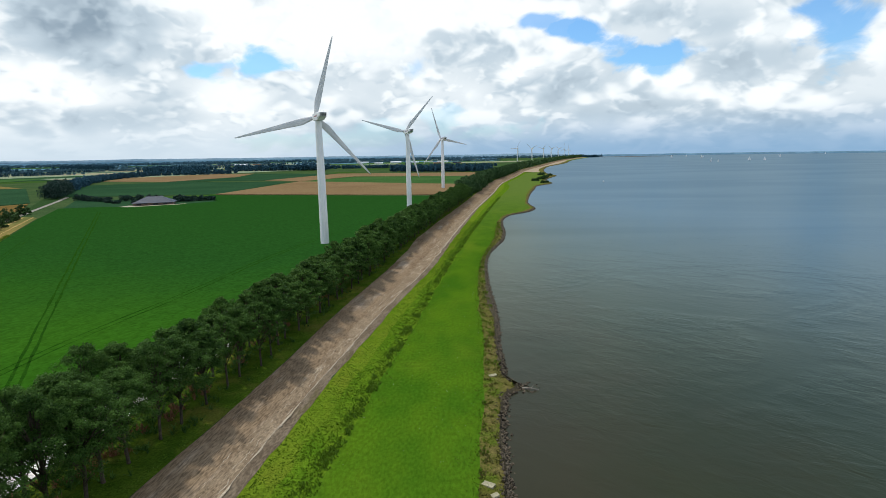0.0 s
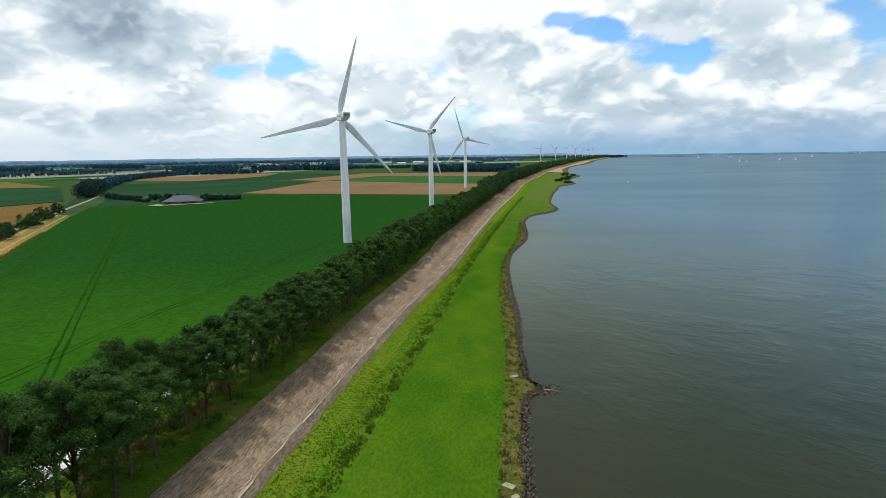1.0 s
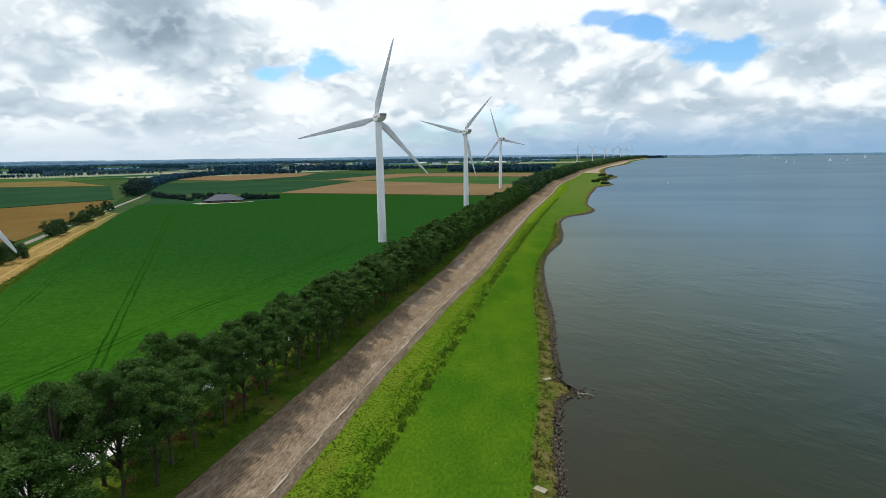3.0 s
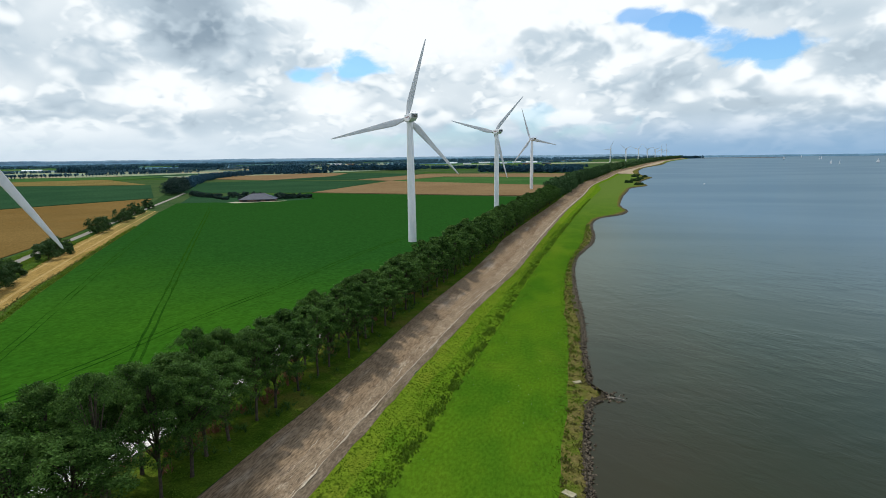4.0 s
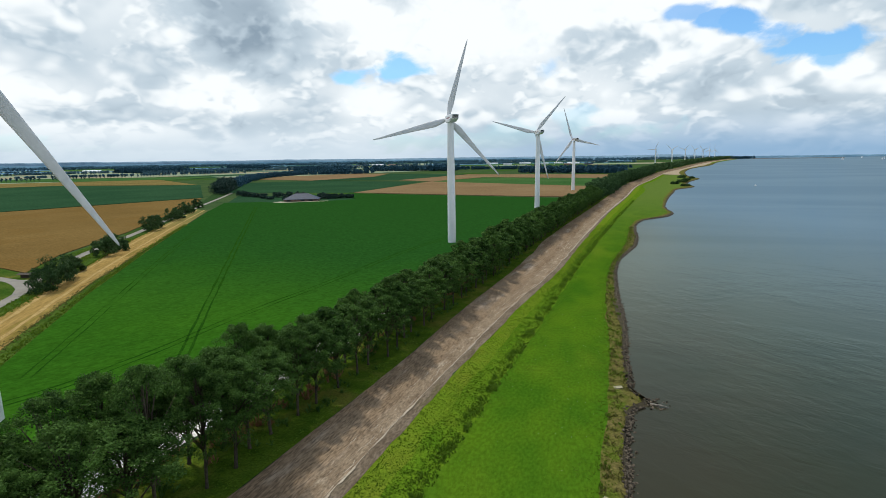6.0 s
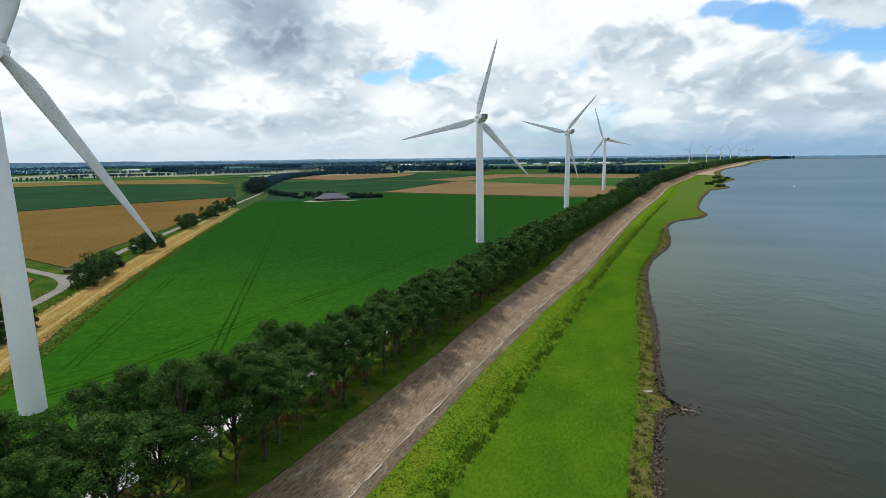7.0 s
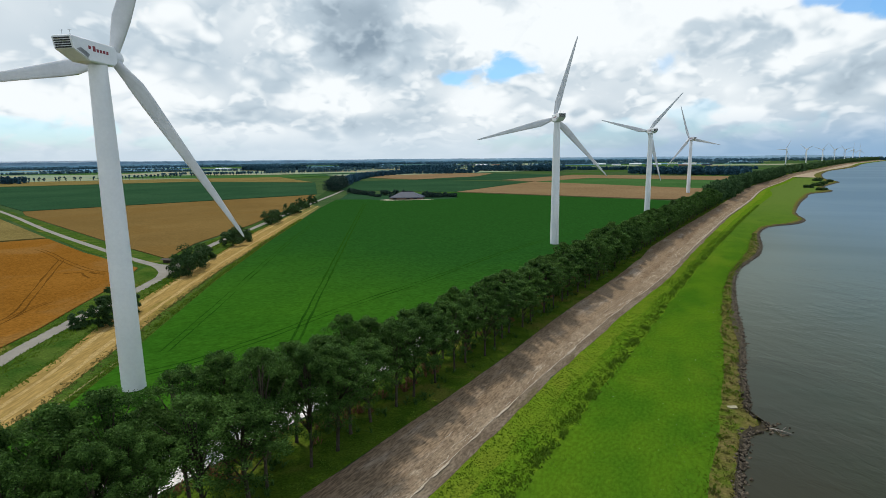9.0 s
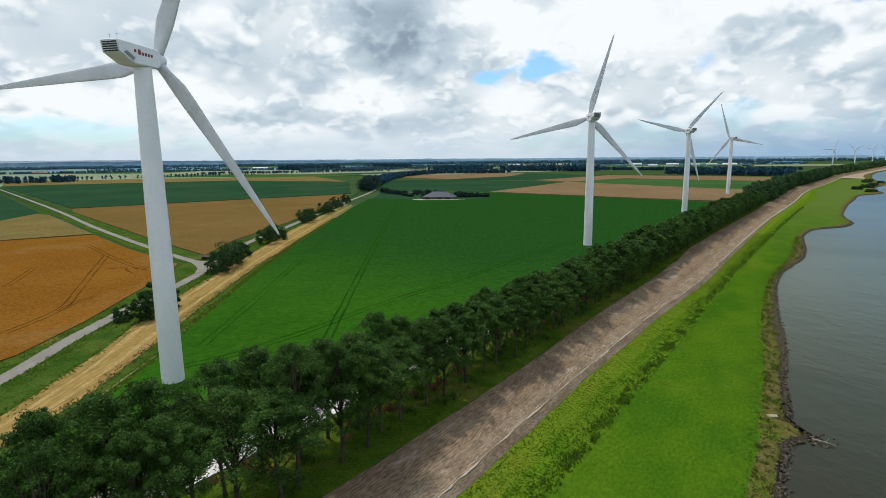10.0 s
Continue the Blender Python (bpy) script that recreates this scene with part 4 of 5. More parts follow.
for row, offset in enumerate((-4.5, -9.8)):
    y = 8.0 + row * 2.6
    while y < 470:
        kinds = close_kinds if y < 72 else near_kinds if y < 150 else mid_kinds
        turn += 1
        proto = kinds[turn % len(kinds)]
        x = float(TOP(y)) + offset + rng.uniform(-0.9, 0.9)
        # trees scaled to fit the canopy line seen from the camera
        fit_scale = 0.965 + 0.02 * min(1.0, max(0.0, (150 - y) / 20)) + 0.11 * min(1.0, max(0.0, (62 - y) / 30))
        m = scaled(x, y + rng.uniform(-0.6, 0.6), CREST - 0.05, rng.uniform(0, 360), rng.uniform(0.98, 1.22) * fit_scale, rng.uniform(0.86, 1.05) * fit_scale)
        if proto.name in used:
            copy_thing(proto, m)
        else:
            used.add(proto.name)
            proto.matrix_basis = m
        y += (rng.uniform(3.8, 6.4) if row == 0 else rng.uniform(3.6, 5.0)) * (1.15 if row and 34 < y < 125 else 1.0)


def woodland(name, points, depth, height, per_metre, size, mat, label, seed, leaves=46, base=0.0):
    """Far woods: many ragged crowns over a band along points, nobody could count them."""
    rng = random.Random(seed)
    pts = np.array(points, float)
    s = np.r_[0, np.cumsum(np.hypot(*np.diff(pts, axis=0).T))]
    c, r = [], []
    for i in range(int(s[-1] * per_metre)):
        u = rng.uniform(0, s[-1])
        x, y = np.interp(u, s, pts[:, 0]), np.interp(u, s, pts[:, 1])
        x, y = x + rng.uniform(-depth, depth) / 2, y + rng.uniform(-depth, depth) / 2
        h = height * rng.uniform(0.7, 1.1)
        w = height * rng.uniform(0.22, 0.4)
        for z, q in ((h * 0.3, 1.0), (h * 0.62, 1.0), (h * 0.85, 0.65)):
            c.append((x + rng.uniform(-w, w) * 0.4, y + rng.uniform(-w, w) * 0.4, base + z))
            r.append((w * q, w * q, h * 0.25))
    v, f = leaf_cloud(c, r, leaves * len(c) // 3, size, seed)
    return tagged(part(name, mesh_of(name, v, f, mat)), label, "woods", kind="stuff")


woodland("tree_row", [(float(TOP(y)) - 7.3, y) for y in (470, 540, 640, 760, 900, 1020, 1160)], 9, 14.2, 0.42, 0.85, M["leaf_row"], "receding tree row along the dike", 2, 560, CREST)
woodland("far_tree_row", [(float(TOP(y)) - 8, y) for y in (1150, 1300, 1600, 2000, 2600, 3300, 4000)], 14, 15, 0.16, 2.6, M["leaf_row"], "far end of the tree row along the dike", 3, 60, CREST)
woodland("wood", [(-180, 1385), (-60, 1325), (75, 1265)], 30, 15, 0.55, 2.2, M["leaf_wood_haze"], "dense dark wood between the fields", 4, 105)
woodland("wood", [(-900, 1560), (-800, 1520), (-690, 1470)], 60, 19, 0.5, 2.6, M["leaf_wood_haze"], "dense dark wood between the fields", 5, 105)
woodland("wood", [(-700, 1640), (-560, 1640), (-400, 1620)], 50, 17, 0.5, 2.6, M["leaf_wood_haze"], "dense dark wood between the fields", 6, 105)
woodland("wood", [(-520, 1800), (-300, 1760), (-120, 1720)], 40, 10, 0.4, 2.6, M["leaf_wood_haze"], "low dark wood behind the fields", 7, 50)
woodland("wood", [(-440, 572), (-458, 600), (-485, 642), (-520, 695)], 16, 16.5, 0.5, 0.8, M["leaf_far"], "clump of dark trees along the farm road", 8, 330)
woodland("wood", [(-545, 740), (-600, 830), (-660, 935), (-720, 1060), (-750, 1190), (-770, 1330), (-645, 1360), (-600, 1430)], 26, 11, 0.5, 1.5, M["leaf_wood_haze"], "dark wood behind the fields along the farm road", 9, 110)
woodland("wood", [(-1610, 2150), (-1370, 2110)], 40, 19, 0.5, 3.0, M["leaf_wood_haze"], "dense dark wood block on the far polder", 10, 105)
woodland("wood", [(-1811, 1766), (-1600, 1690), (-1540, 1830)], 50, 19, 0.5, 3.0, M["leaf_wood_haze"], "dense dark wood behind the roadside avenue", 12, 105)
woodland("wood", [(-1360, 490), (-1310, 560), (-1280, 650)], 26, 14, 0.3, 1.8, M["leaf_wood_haze"], "dark trees at the end of the roadside avenue", 13, 110)
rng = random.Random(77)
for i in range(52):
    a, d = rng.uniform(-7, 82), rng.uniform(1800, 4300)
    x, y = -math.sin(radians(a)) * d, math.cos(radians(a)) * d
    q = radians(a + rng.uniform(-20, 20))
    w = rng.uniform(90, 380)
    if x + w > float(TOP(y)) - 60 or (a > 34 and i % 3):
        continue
    woodland("distant_wood", [(x - math.cos(q) * w, y - math.sin(q) * w), (x, y), (x + math.cos(q) * w, y + math.sin(q) * w)], rng.uniform(20, 60), rng.uniform(5, 10), 0.22, 3.4, M["leaf_wood_haze"] if d < 2100 and a < 34 else M["leaf_haze"], "distant wood on the polder", 200 + i, 90)
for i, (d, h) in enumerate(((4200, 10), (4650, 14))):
    woodland("horizon_woods", [(-math.sin(radians(a)) * d, math.cos(radians(a)) * d) for a in np.arange(-9 if i < 1 else -12, 88, 3)], 160, h, 0.16, 7.5, M["leaf_haze"], "blue-green line of woods on the horizon", 300 + i, 24)


def far_rim(name, first, last, d, low, high, seed, label, mat="far_land", lift=0.0):
    """The land on the horizon: a long low ridge with an uneven top."""
    az = np.arange(first, last, 0.15)
    top = high + lift * np.clip((az - 5) / 50, 0, 1) + wobble(az, (high - low) * 0.5, 2.6, seed) + wobble(az, (high - low) * 0.25, 0.5, seed + 1)
    top = (top + 2) * np.clip((az - first) / 5, 0.02, 1) ** 0.6 - 2
    rows = [np.stack([-np.sin(np.radians(az)) * r, np.cos(np.radians(az)) * r, z], -1) for r, z in ((d, np.full(len(az), -2.0)), (d + 8, top), (d + 60, np.full(len(az), -2.0)))]
    grid = np.stack(rows, 1)
    r, c = np.meshgrid(np.arange(len(az) - 1), np.arange(2), indexing="ij")
    a = (r * 3 + c).ravel()
    return setting(part(name, mesh_of(name, grid.reshape(-1, 3), np.stack([a, a + 1, a + 4, a + 3], 1), M[mat], True)), label, "backdrop")


# rims raised to reach the horizon line as the camera sees it
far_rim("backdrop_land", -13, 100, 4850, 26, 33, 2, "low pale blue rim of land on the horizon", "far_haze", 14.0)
# water stood up as a ridge, tall enough to show above the rim
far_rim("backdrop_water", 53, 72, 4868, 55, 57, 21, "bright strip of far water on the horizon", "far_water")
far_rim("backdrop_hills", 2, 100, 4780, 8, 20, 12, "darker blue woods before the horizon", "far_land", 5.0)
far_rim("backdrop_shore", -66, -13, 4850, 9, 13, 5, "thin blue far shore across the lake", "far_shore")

# ------------------------------------------------------------------ wind turbines


def blade_mesh(length):
    """A tapering, twisted blade along +z, its widest chord a fifth of the way out."""
    rows, sides = [], 12
    stations = [(0.0, 1.7, 1.7, 20), (0.03, 1.7, 1.7, 20), (0.09, 2.4, 1.2, 17), (0.18, 3.3, 0.80, 13), (0.26, 3.1, 0.62, 10), (0.45, 2.35, 0.42, 6), (0.65, 1.7, 0.28, 3), (0.82, 1.15, 0.18, 1), (0.95, 0.7, 0.10, 0), (0.992, 0.38, 0.06, 0), (1.0, 0.12, 0.03, 0)]
    for u, chord, thick, twist in stations:
        q, ring = radians(twist), []
        for k in range(sides):
            a = 2 * math.pi * k / sides
            x, y = math.cos(a) * chord / 2 - (chord - 1.7) * 0.22 * (1 if u > 0.05 else 0), math.sin(a) * thick / 2 * (1.0 if math.cos(a) > 0 or u < 0.05 else 0.75)
            ring.append((x * math.cos(q) - y * math.sin(q), x * math.sin(q) + y * math.cos(q) - 0.6 * u * u, u * length))
        rows.append(ring)
    verts = [v for ring in rows for v in ring]
    faces = [(i * sides + k, i * sides + (k + 1) % sides, (i + 1) * sides + (k + 1) % sides, (i + 1) * sides + k) for i in range(len(rows) - 1) for k in range(sides)]
    faces += [tuple(range(sides))[::-1], tuple((len(rows) - 1) * sides + k for k in range(sides))]
    return mesh_of("blade", verts, faces, M["blade"], True)


def lathe(profile, sides, mat, name, along="z"):
    verts = []
    for r, h in profile:
        for k in range(sides):
            a = 2 * math.pi * k / sides
            verts.append((r * math.cos(a), r * math.sin(a), h) if along == "z" else (r * math.cos(a), h, r * math.sin(a)))
    faces = [(i * sides + k, i * sides + (k + 1) % sides, (i + 1) * sides + (k + 1) % sides, (i + 1) * sides + k) for i in range(len(profile) - 1) for k in range(sides)]
    faces += [tuple(range(sides))[::-1], tuple((len(profile) - 1) * sides + k for k in range(sides))]
    return mesh_of(name, verts, faces, mat, True)


HUB, ROTOR = 60.0, 38.5


def make_turbine(x, y, yaw, phase, label, sides=28, detail=True, group="wind turbines along the dike"):
    """A three-bladed turbine; its nacelle points yaw degrees to the left of +y."""
    t = thing("wind_turbine", label, "wind turbine", group, pose(x, y, 0, 0, 0, yaw))
    tower = part("tower", lathe([(2.06, -0.2), (2.06, 0.0), (2.04, 0.4), (2.0, 8), (1.93, 20), (1.8, 35), (1.62, 48), (1.44, HUB - 2.0), (1.46, HUB - 1.75)], sides, M["white"], "tower"), t, "white tapering steel tower")
    part("foundation", lathe([(2.7, -0.1), (2.7, 0.28), (2.55, 0.34), (0.5, 0.34)], sides, M["slab"], "foundation"), t, "round concrete base")
    if detail:
        for h in (20.0, 40.0):
            r = float(np.interp(h, [8, 20, 35, 48], [2.0, 1.93, 1.8, 1.62])) + 0.012
            part("flange", lathe([(r, h - 0.04), (r + 0.006, h - 0.03), (r + 0.006, h + 0.03), (r, h + 0.04)], sides, M["white"], "flange"), tower)
    # nacelle: a long box with a cut-away underside at the rear
    prof = [(-6.8, 1.75), (-7.0, 1.6), (-6.6, -0.3), (-3.6, -1.75), (2.0, -1.75), (2.6, -1.2), (2.6, 1.2), (2.2, 1.55)]
    bm = bmesh.new()
    rows = []
    for xw, inset in ((-1.7, 0.22), (-1.5, 0.0), (1.5, 0.0), (1.7, 0.22)):
        rows.append([bm.verts.new((xw, yy * (1 - inset * 0.03), HUB + zz * (1 - inset * 0.5))) for yy, zz in prof])
    for a, b in zip(rows, rows[1:]):
        for i in range(len(prof)):
            j = (i + 1) % len(prof)
            bm.faces.new((a[i], b[i], b[j], a[j]))
    bm.faces.new(rows[0])
    bm.faces.new(rows[-1][::-1])
    nacelle = part("nacelle", bm_mesh("nacelle", bm, M["white"]), t, "white box-shaped nacelle with a cut-away rear")
    if detail:
        for i in range(5):
            z = HUB + 1.35 - i * 0.34
            bm = bmesh.new()
            yy = -6.98 + i * 0.072
            box(bm, -1.4, yy - 0.05, z - 0.2, 1.4, yy + 0.06, z, 0.02)
            part("vent", bm_mesh("vent", bm, M["vent"]), nacelle, "dark cooling vent")
        for sx in (-0.7, 0.7):
            v, f = tube([(sx, -5.9, HUB + 1.6), (sx, -5.9, HUB + 2.7)], [0.04, 0.03], 6)
            w, g = tube([(sx - 0.3, -5.9, HUB + 2.6), (sx + 0.3, -5.9, HUB + 2.6)], [0.04, 0.04], 6)
            v, f = joined([(v, f), (w, g)])
            part("wind_sensor", mesh_of("wind_sensor", v, f, M["grey"]), nacelle, "small grey wind sensor")
        for s in (-1, 1):
            for i, (y0, y1, z0, z1) in enumerate(((-3.6, -3.1, 0.15, 0.65), (-2.7, -2.1, -0.1, 0.75), (-1.9, -1.4, -0.1, 0.4), (-1.2, -0.7, -0.1, 0.4), (-0.5, 0.0, -0.1, 0.4), (0.2, 0.7, -0.1, 0.4))):
                bm = bmesh.new()
                box(bm, s * 1.705 - 0.012, y0, HUB + z0, s * 1.705 + 0.012, y1, HUB + z1)
                part("marking", bm_mesh("marking", bm, M["red"]), nacelle, "red painted mark")
            # slanted side recess drawn as a flat plate, its shade put in as grey
            bm = bmesh.new()
            vs = [bm.verts.new((s * 1.715, yy, HUB + zz)) for yy, zz in ((-6.0, -0.25), (-5.2, 0.15), (-3.4, -0.7), (-3.9, -1.3))]
            bm.faces.new(vs)
            bmesh.ops.solidify(bm, geom=bm.faces[:], thickness=0.02)
            part("side_grille", bm_mesh("side_grille", bm, M["grey"]), nacelle, "flat grey plate for the slanted side recess")
    elif True:
        bm = bmesh.new()
        box(bm, -1.35, -7.08, HUB - 0.1, 1.35, -6.7, HUB + 1.4, 0.05)
        part("vent", bm_mesh("vent", bm, M["vent"]), nacelle, "dark cooling vent")
    hub = part("hub", lathe([(1.3, 2.62), (1.5, 3.0), (1.55, 3.9), (1.35, 4.7), (0.9, 5.3), (0.35, 5.6), (0.05, 5.65)], 18, M["white"], "hub", "y"), t, "white rounded hub")
    hub.matrix_basis = pose(0, 0, HUB)
    me = blade_mesh(ROTOR)
    for k in range(3):
        b = part("blade", me, t, "long grey-white tapering blade")
        b.matrix_basis = pose(0, 3.75, HUB, 0, phase + 120 * k, 0)
    return t


make_turbine(-93.9, 59.7, 18, 24, "tall white three-bladed wind turbine beside the beet field")
make_turbine(-65.15, 255.2, 34, 15, "tall white three-bladed wind turbine behind the tree row")
make_turbine(-40.4, 434.9, 34, 42, "tall white three-bladed wind turbine between wheat and dike")
make_turbine(-19.5, 664.9, 34, 100, "tall white three-bladed wind turbine farther along the dike", 20)
rng = random.Random(3)
for i, (az, d) in enumerate(((-6.1, 2420), (-7.6, 2640), (-8.75, 2880), (-9.6, 3130), (-10.3, 3380), (-10.85, 3640), (-11.3, 3900))):
    make_turbine(-math.sin(radians(az)) * d, math.cos(radians(az)) * d, 34, rng.uniform(0, 120), "distant white three-bladed wind turbine on the horizon", 12, False, "distant wind turbines")

# ------------------------------------------------------------------ farm, hedges and bushes
def make_bush(x, y, spread, height, seed, label, mat="leaf_bush", leaves=1400, size=0.3, group="bushes along the farm road"):
    rng = random.Random(seed)
    b = thing("bush", label, "bush", group, pose(x, y, 0, 0, 0, rng.uniform(0, 360)))
    c, r = [], []
    for i in range(38):
        a, d = rng.uniform(0, 2 * math.pi), spread * math.sqrt(rng.random()) * 0.84
        h = height * rng.uniform(0.10, 0.95) * (1.08 - 0.55 * (d / spread) ** 2)
        s = spread * rng.uniform(0.13, 0.30)
        c.append((math.cos(a) * d, math.sin(a) * d, h))
        r.append((s, s, min(s, h) * 0.9))
    chunks = [tube([(0, 0, -0.2), (p[0] * 0.4, p[1] * 0.4, p[2] * 0.5), p], [0.12, 0.08, 0.03], 5) for p in c[:7]]
    v, f = joined(chunks)
    part("stem", mesh_of("stem", v, f, M["bark"]), b)
    v, f = leaf_cloud(c, r, leaves, size, seed + 7)
    part("foliage", mesh_of("foliage", v, f, M[mat]), b)
    return b


bush_rows = [(-138.5, 81, 2.8, 6.2), (-141, 86.5, 3.2, 7.6), (-145, 93, 3.0, 6.0), (-173, 133, 5.2, 6.8), (-179, 141, 5.6, 8.2), (-185, 150, 5.2, 7.6), (-194, 161, 3.6, 4.6), (-212, 193, 5.6, 7.4), (-219, 204, 5.6, 6.8), (-225, 213, 3.5, 4.4), (-260, 270, 6.0, 8.4), (-267, 282, 5.0, 6.6),
             (-289, 321, 6.0, 8.0), (-297, 334, 5.0, 6.4), (-315, 364, 5.6, 7.6), (-323, 377, 4.6, 6.0), (-345, 415, 5.0, 7.0), (-197, 152, 2.6, 3.4), (-195, 153.5, 2.2, 2.8), (-128, 40, 2.4, 2.2), (-117, 22, 3.2, 3.8), (-113, 12, 3.0, 3.2)]
for i, (x, y, s, h) in enumerate(bush_rows):
    s, h = (s * 1.15, h * 1.2) if y > 70 and h > 4 else (s, h)
    make_bush(x, y, s, h, 500 + i, "dark green bush beside the farm road" if h > 3 else "low green shrub beside the farm road", leaves=4200 if y < 170 else 2200, size=0.26 if y < 170 else 0.42)
for i, (x, y, s, h) in enumerate([(-404, 562, 7, 6.5), (-392, 553, 6, 5.5), (-380, 547, 6, 5.0), (-368, 541, 6, 5.0), (-356, 536, 5, 4.5), (-340, 540, 7, 6.5), (-331, 548, 6, 5.5), (-322, 556, 6, 5.0), (-346, 522, 4, 3.0), (-332, 512, 4, 2.6), (-272, 524, 6, 5.6), (-265, 529, 6, 5.4), (-258, 534, 5, 5.0), (-251, 537, 5, 4.6), (-280, 532, 6, 6.2), (-303, 517, 6, 5.0), (-312, 512, 5, 4.4)]):
    make_bush(x, y, s, h, 540 + i, "dark green garden bush beside the barn", "leaf_far", leaves=900, size=0.7, group="bushes round the barn")


def make_barn():
    """A wide barn with a hipped roof."""
    b = thing("barn", "wide farm barn with a grey-blue hipped roof", "barn", at=pose(-287, 500, 0, 0, 0, 20))
    bm = bmesh.new()
    box(bm, -17, -9, -0.2, 17, 9, 2.1)
    wall = part("wall", bm_mesh("wall", bm, M["brick"]), b, "dark brick wall")
    bm = bmesh.new()
    low = [bm.verts.new(p) for p in ((-17.8, -9.8, 1.6), (17.8, -9.8, 1.6), (17.8, 9.8, 1.6), (-17.8, 9.8, 1.6))]
    eave = [bm.verts.new(p) for p in ((-17.8, -9.8, 1.95), (17.8, -9.8, 1.95), (17.8, 9.8, 1.95), (-17.8, 9.8, 1.95))]
    ridge = [bm.verts.new(p) for p in ((-6, 0, 7.6), (6, 0, 7.6))]
    for i in range(4):
        bm.faces.new((low[i], low[(i + 1) % 4], eave[(i + 1) % 4], eave[i]))
    for q in ((eave[0], eave[1], ridge[1], ridge[0]), (eave[2], eave[3], ridge[0], ridge[1]), (eave[1], eave[2], ridge[1]), (eave[3], eave[0], ridge[0]), tuple(low)):
        bm.faces.new(q)
    roof = part("roof", bm_mesh("roof", bm, M["roof"]), b, "grey-blue slate roof")
    bm = bmesh.new()
    box(bm, -6.3, -0.3, 7.45, 6.3, 0.3, 7.85, 0.1)
    part("ridge_cap", bm_mesh("ridge_cap", bm, M["vent"]), roof)
    for x in (-12, 2, 10):
        bm = bmesh.new()
        box(bm, x - 2, -9.12, 0.0, x + 2, -8.95, 1.7, 0.04)
        part("door", bm_mesh("door", bm, M["vent"]), wall, "dark barn door")
    return b


make_barn()
slab("farm_garden", [(-350, 464), (-318, 475), (-303, 471), (-292, 467), (-257.5, 490), (-236, 519.5), (-244, 530.5), (-269, 558), (-300, 580), (-345, 560), (-410, 566)], -0.02, 0.04, M["beet_far"], "rough grass round the barn", "grass")
slab("farm_yard", [(-306, 471), (-292, 465.5), (-257.5, 487.5), (-252, 498), (-258, 500), (-292, 480), (-304, 486)], -0.02, 0.07, M["slab"], "pale gravel farm yard", "yard")


def make_hall(x, y, rz, w, d, h, mat, label):
    b = thing("shed", label, "shed", "far buildings", pose(x, y, 0, 0, 0, rz))
    bm = bmesh.new()
    box(bm, -w / 2, -d / 2, -0.2, w / 2, d / 2, h)
    part("wall", bm_mesh("wall", bm, M[mat]), b)
    bm = bmesh.new()
    vs = [bm.verts.new(p) for p in ((-w / 2 - 1, -d / 2 - 1, h - 0.1), (w / 2 + 1, -d / 2 - 1, h - 0.1), (w / 2 + 1, d / 2 + 1, h - 0.1), (-w / 2 - 1, d / 2 + 1, h - 0.1), (-w / 2 - 1, 0, h + d * 0.16), (w / 2 + 1, 0, h + d * 0.16))]
    for q in ((0, 1, 5, 4), (2, 3, 4, 5), (1, 2, 5), (3, 0, 4), (3, 2, 1, 0)):
        bm.faces.new([vs[i] for i in q])
    part("roof", bm_mesh("roof", bm, M[mat]), b)
    return b


# unclear low dark thing, a small hut shape added for it
make_hall(-202.5, 149.5, 15, 3.6, 2.2, 1.5, "bark", "low dark brown thing beside the farm crossroads, built as a hut")
make_bush(-143.6, 78.6, 2.3, 4.8, 560, "light grey-green bush beside the farm road", "leaf_row", 2600, 0.24)
rng = random.Random(21)
for az, d, w, kind in ((1.7, 2750, 55, "hall"), (3.2, 2900, 45, "hall"), (4.6, 2700, 35, "hall"), (6.6, 2850, 55, "hall"), (8.4, 2650, 40, "hall"), (10.0, 2950, 60, "hall"), (0.2, 2500, 40, "roof"), (2.3, 2450, 30, "brick"), (5.3, 2480, 30, "roof"),
                       (22.0, 3000, 60, "hall"), (23.0, 3100, 40, "roof"), (20.5, 3050, 40, "brick"), (24.4, 2950, 50, "roof"), (19.4, 3150, 50, "hall"), (48, 2900, 70, "hall"), (57, 2700, 40, "roof"), (36, 3000, 60, "hall"), (66, 2600, 50, "brick")):
    make_hall(-math.sin(radians(az)) * d, math.cos(radians(az)) * d, az + rng.uniform(-15, 15), w, 18 if w > 50 else 11, rng.uniform(4, 6), kind, {"hall": "distant long white greenhouse hall", "roof": "distant grey farm shed behind fields", "brick": "distant brick farmhouse among trees"}[kind])


def make_lollipop(kind_seed, height, leaves, size):
    rng = random.Random(kind_seed)
    t = thing("tree", "small dark tree in a straight roadside row", "tree", "roadside avenue trees")
    v, f = tube([(0, 0, -0.3), (0, 0, height * 0.5), (0.1, 0, height * 0.85)], [0.3, 0.22, 0.08], 5)
    part("trunk", mesh_of("trunk", v, f, M["bark"]), t)
    c, r = crown_clumps(rng, height, height * 0.27, height * 0.3, 10, 1.4)
    v, f = leaf_cloud(c, r, leaves, size, kind_seed)
    part("crown", mesh_of("crown", v, f, M["leaf_wood_haze"]), t)
    return t


avenue = [make_lollipop(700 + i, 11.0, 150, 1.3) for i in range(3)]
taken, rng = set(), random.Random(8)
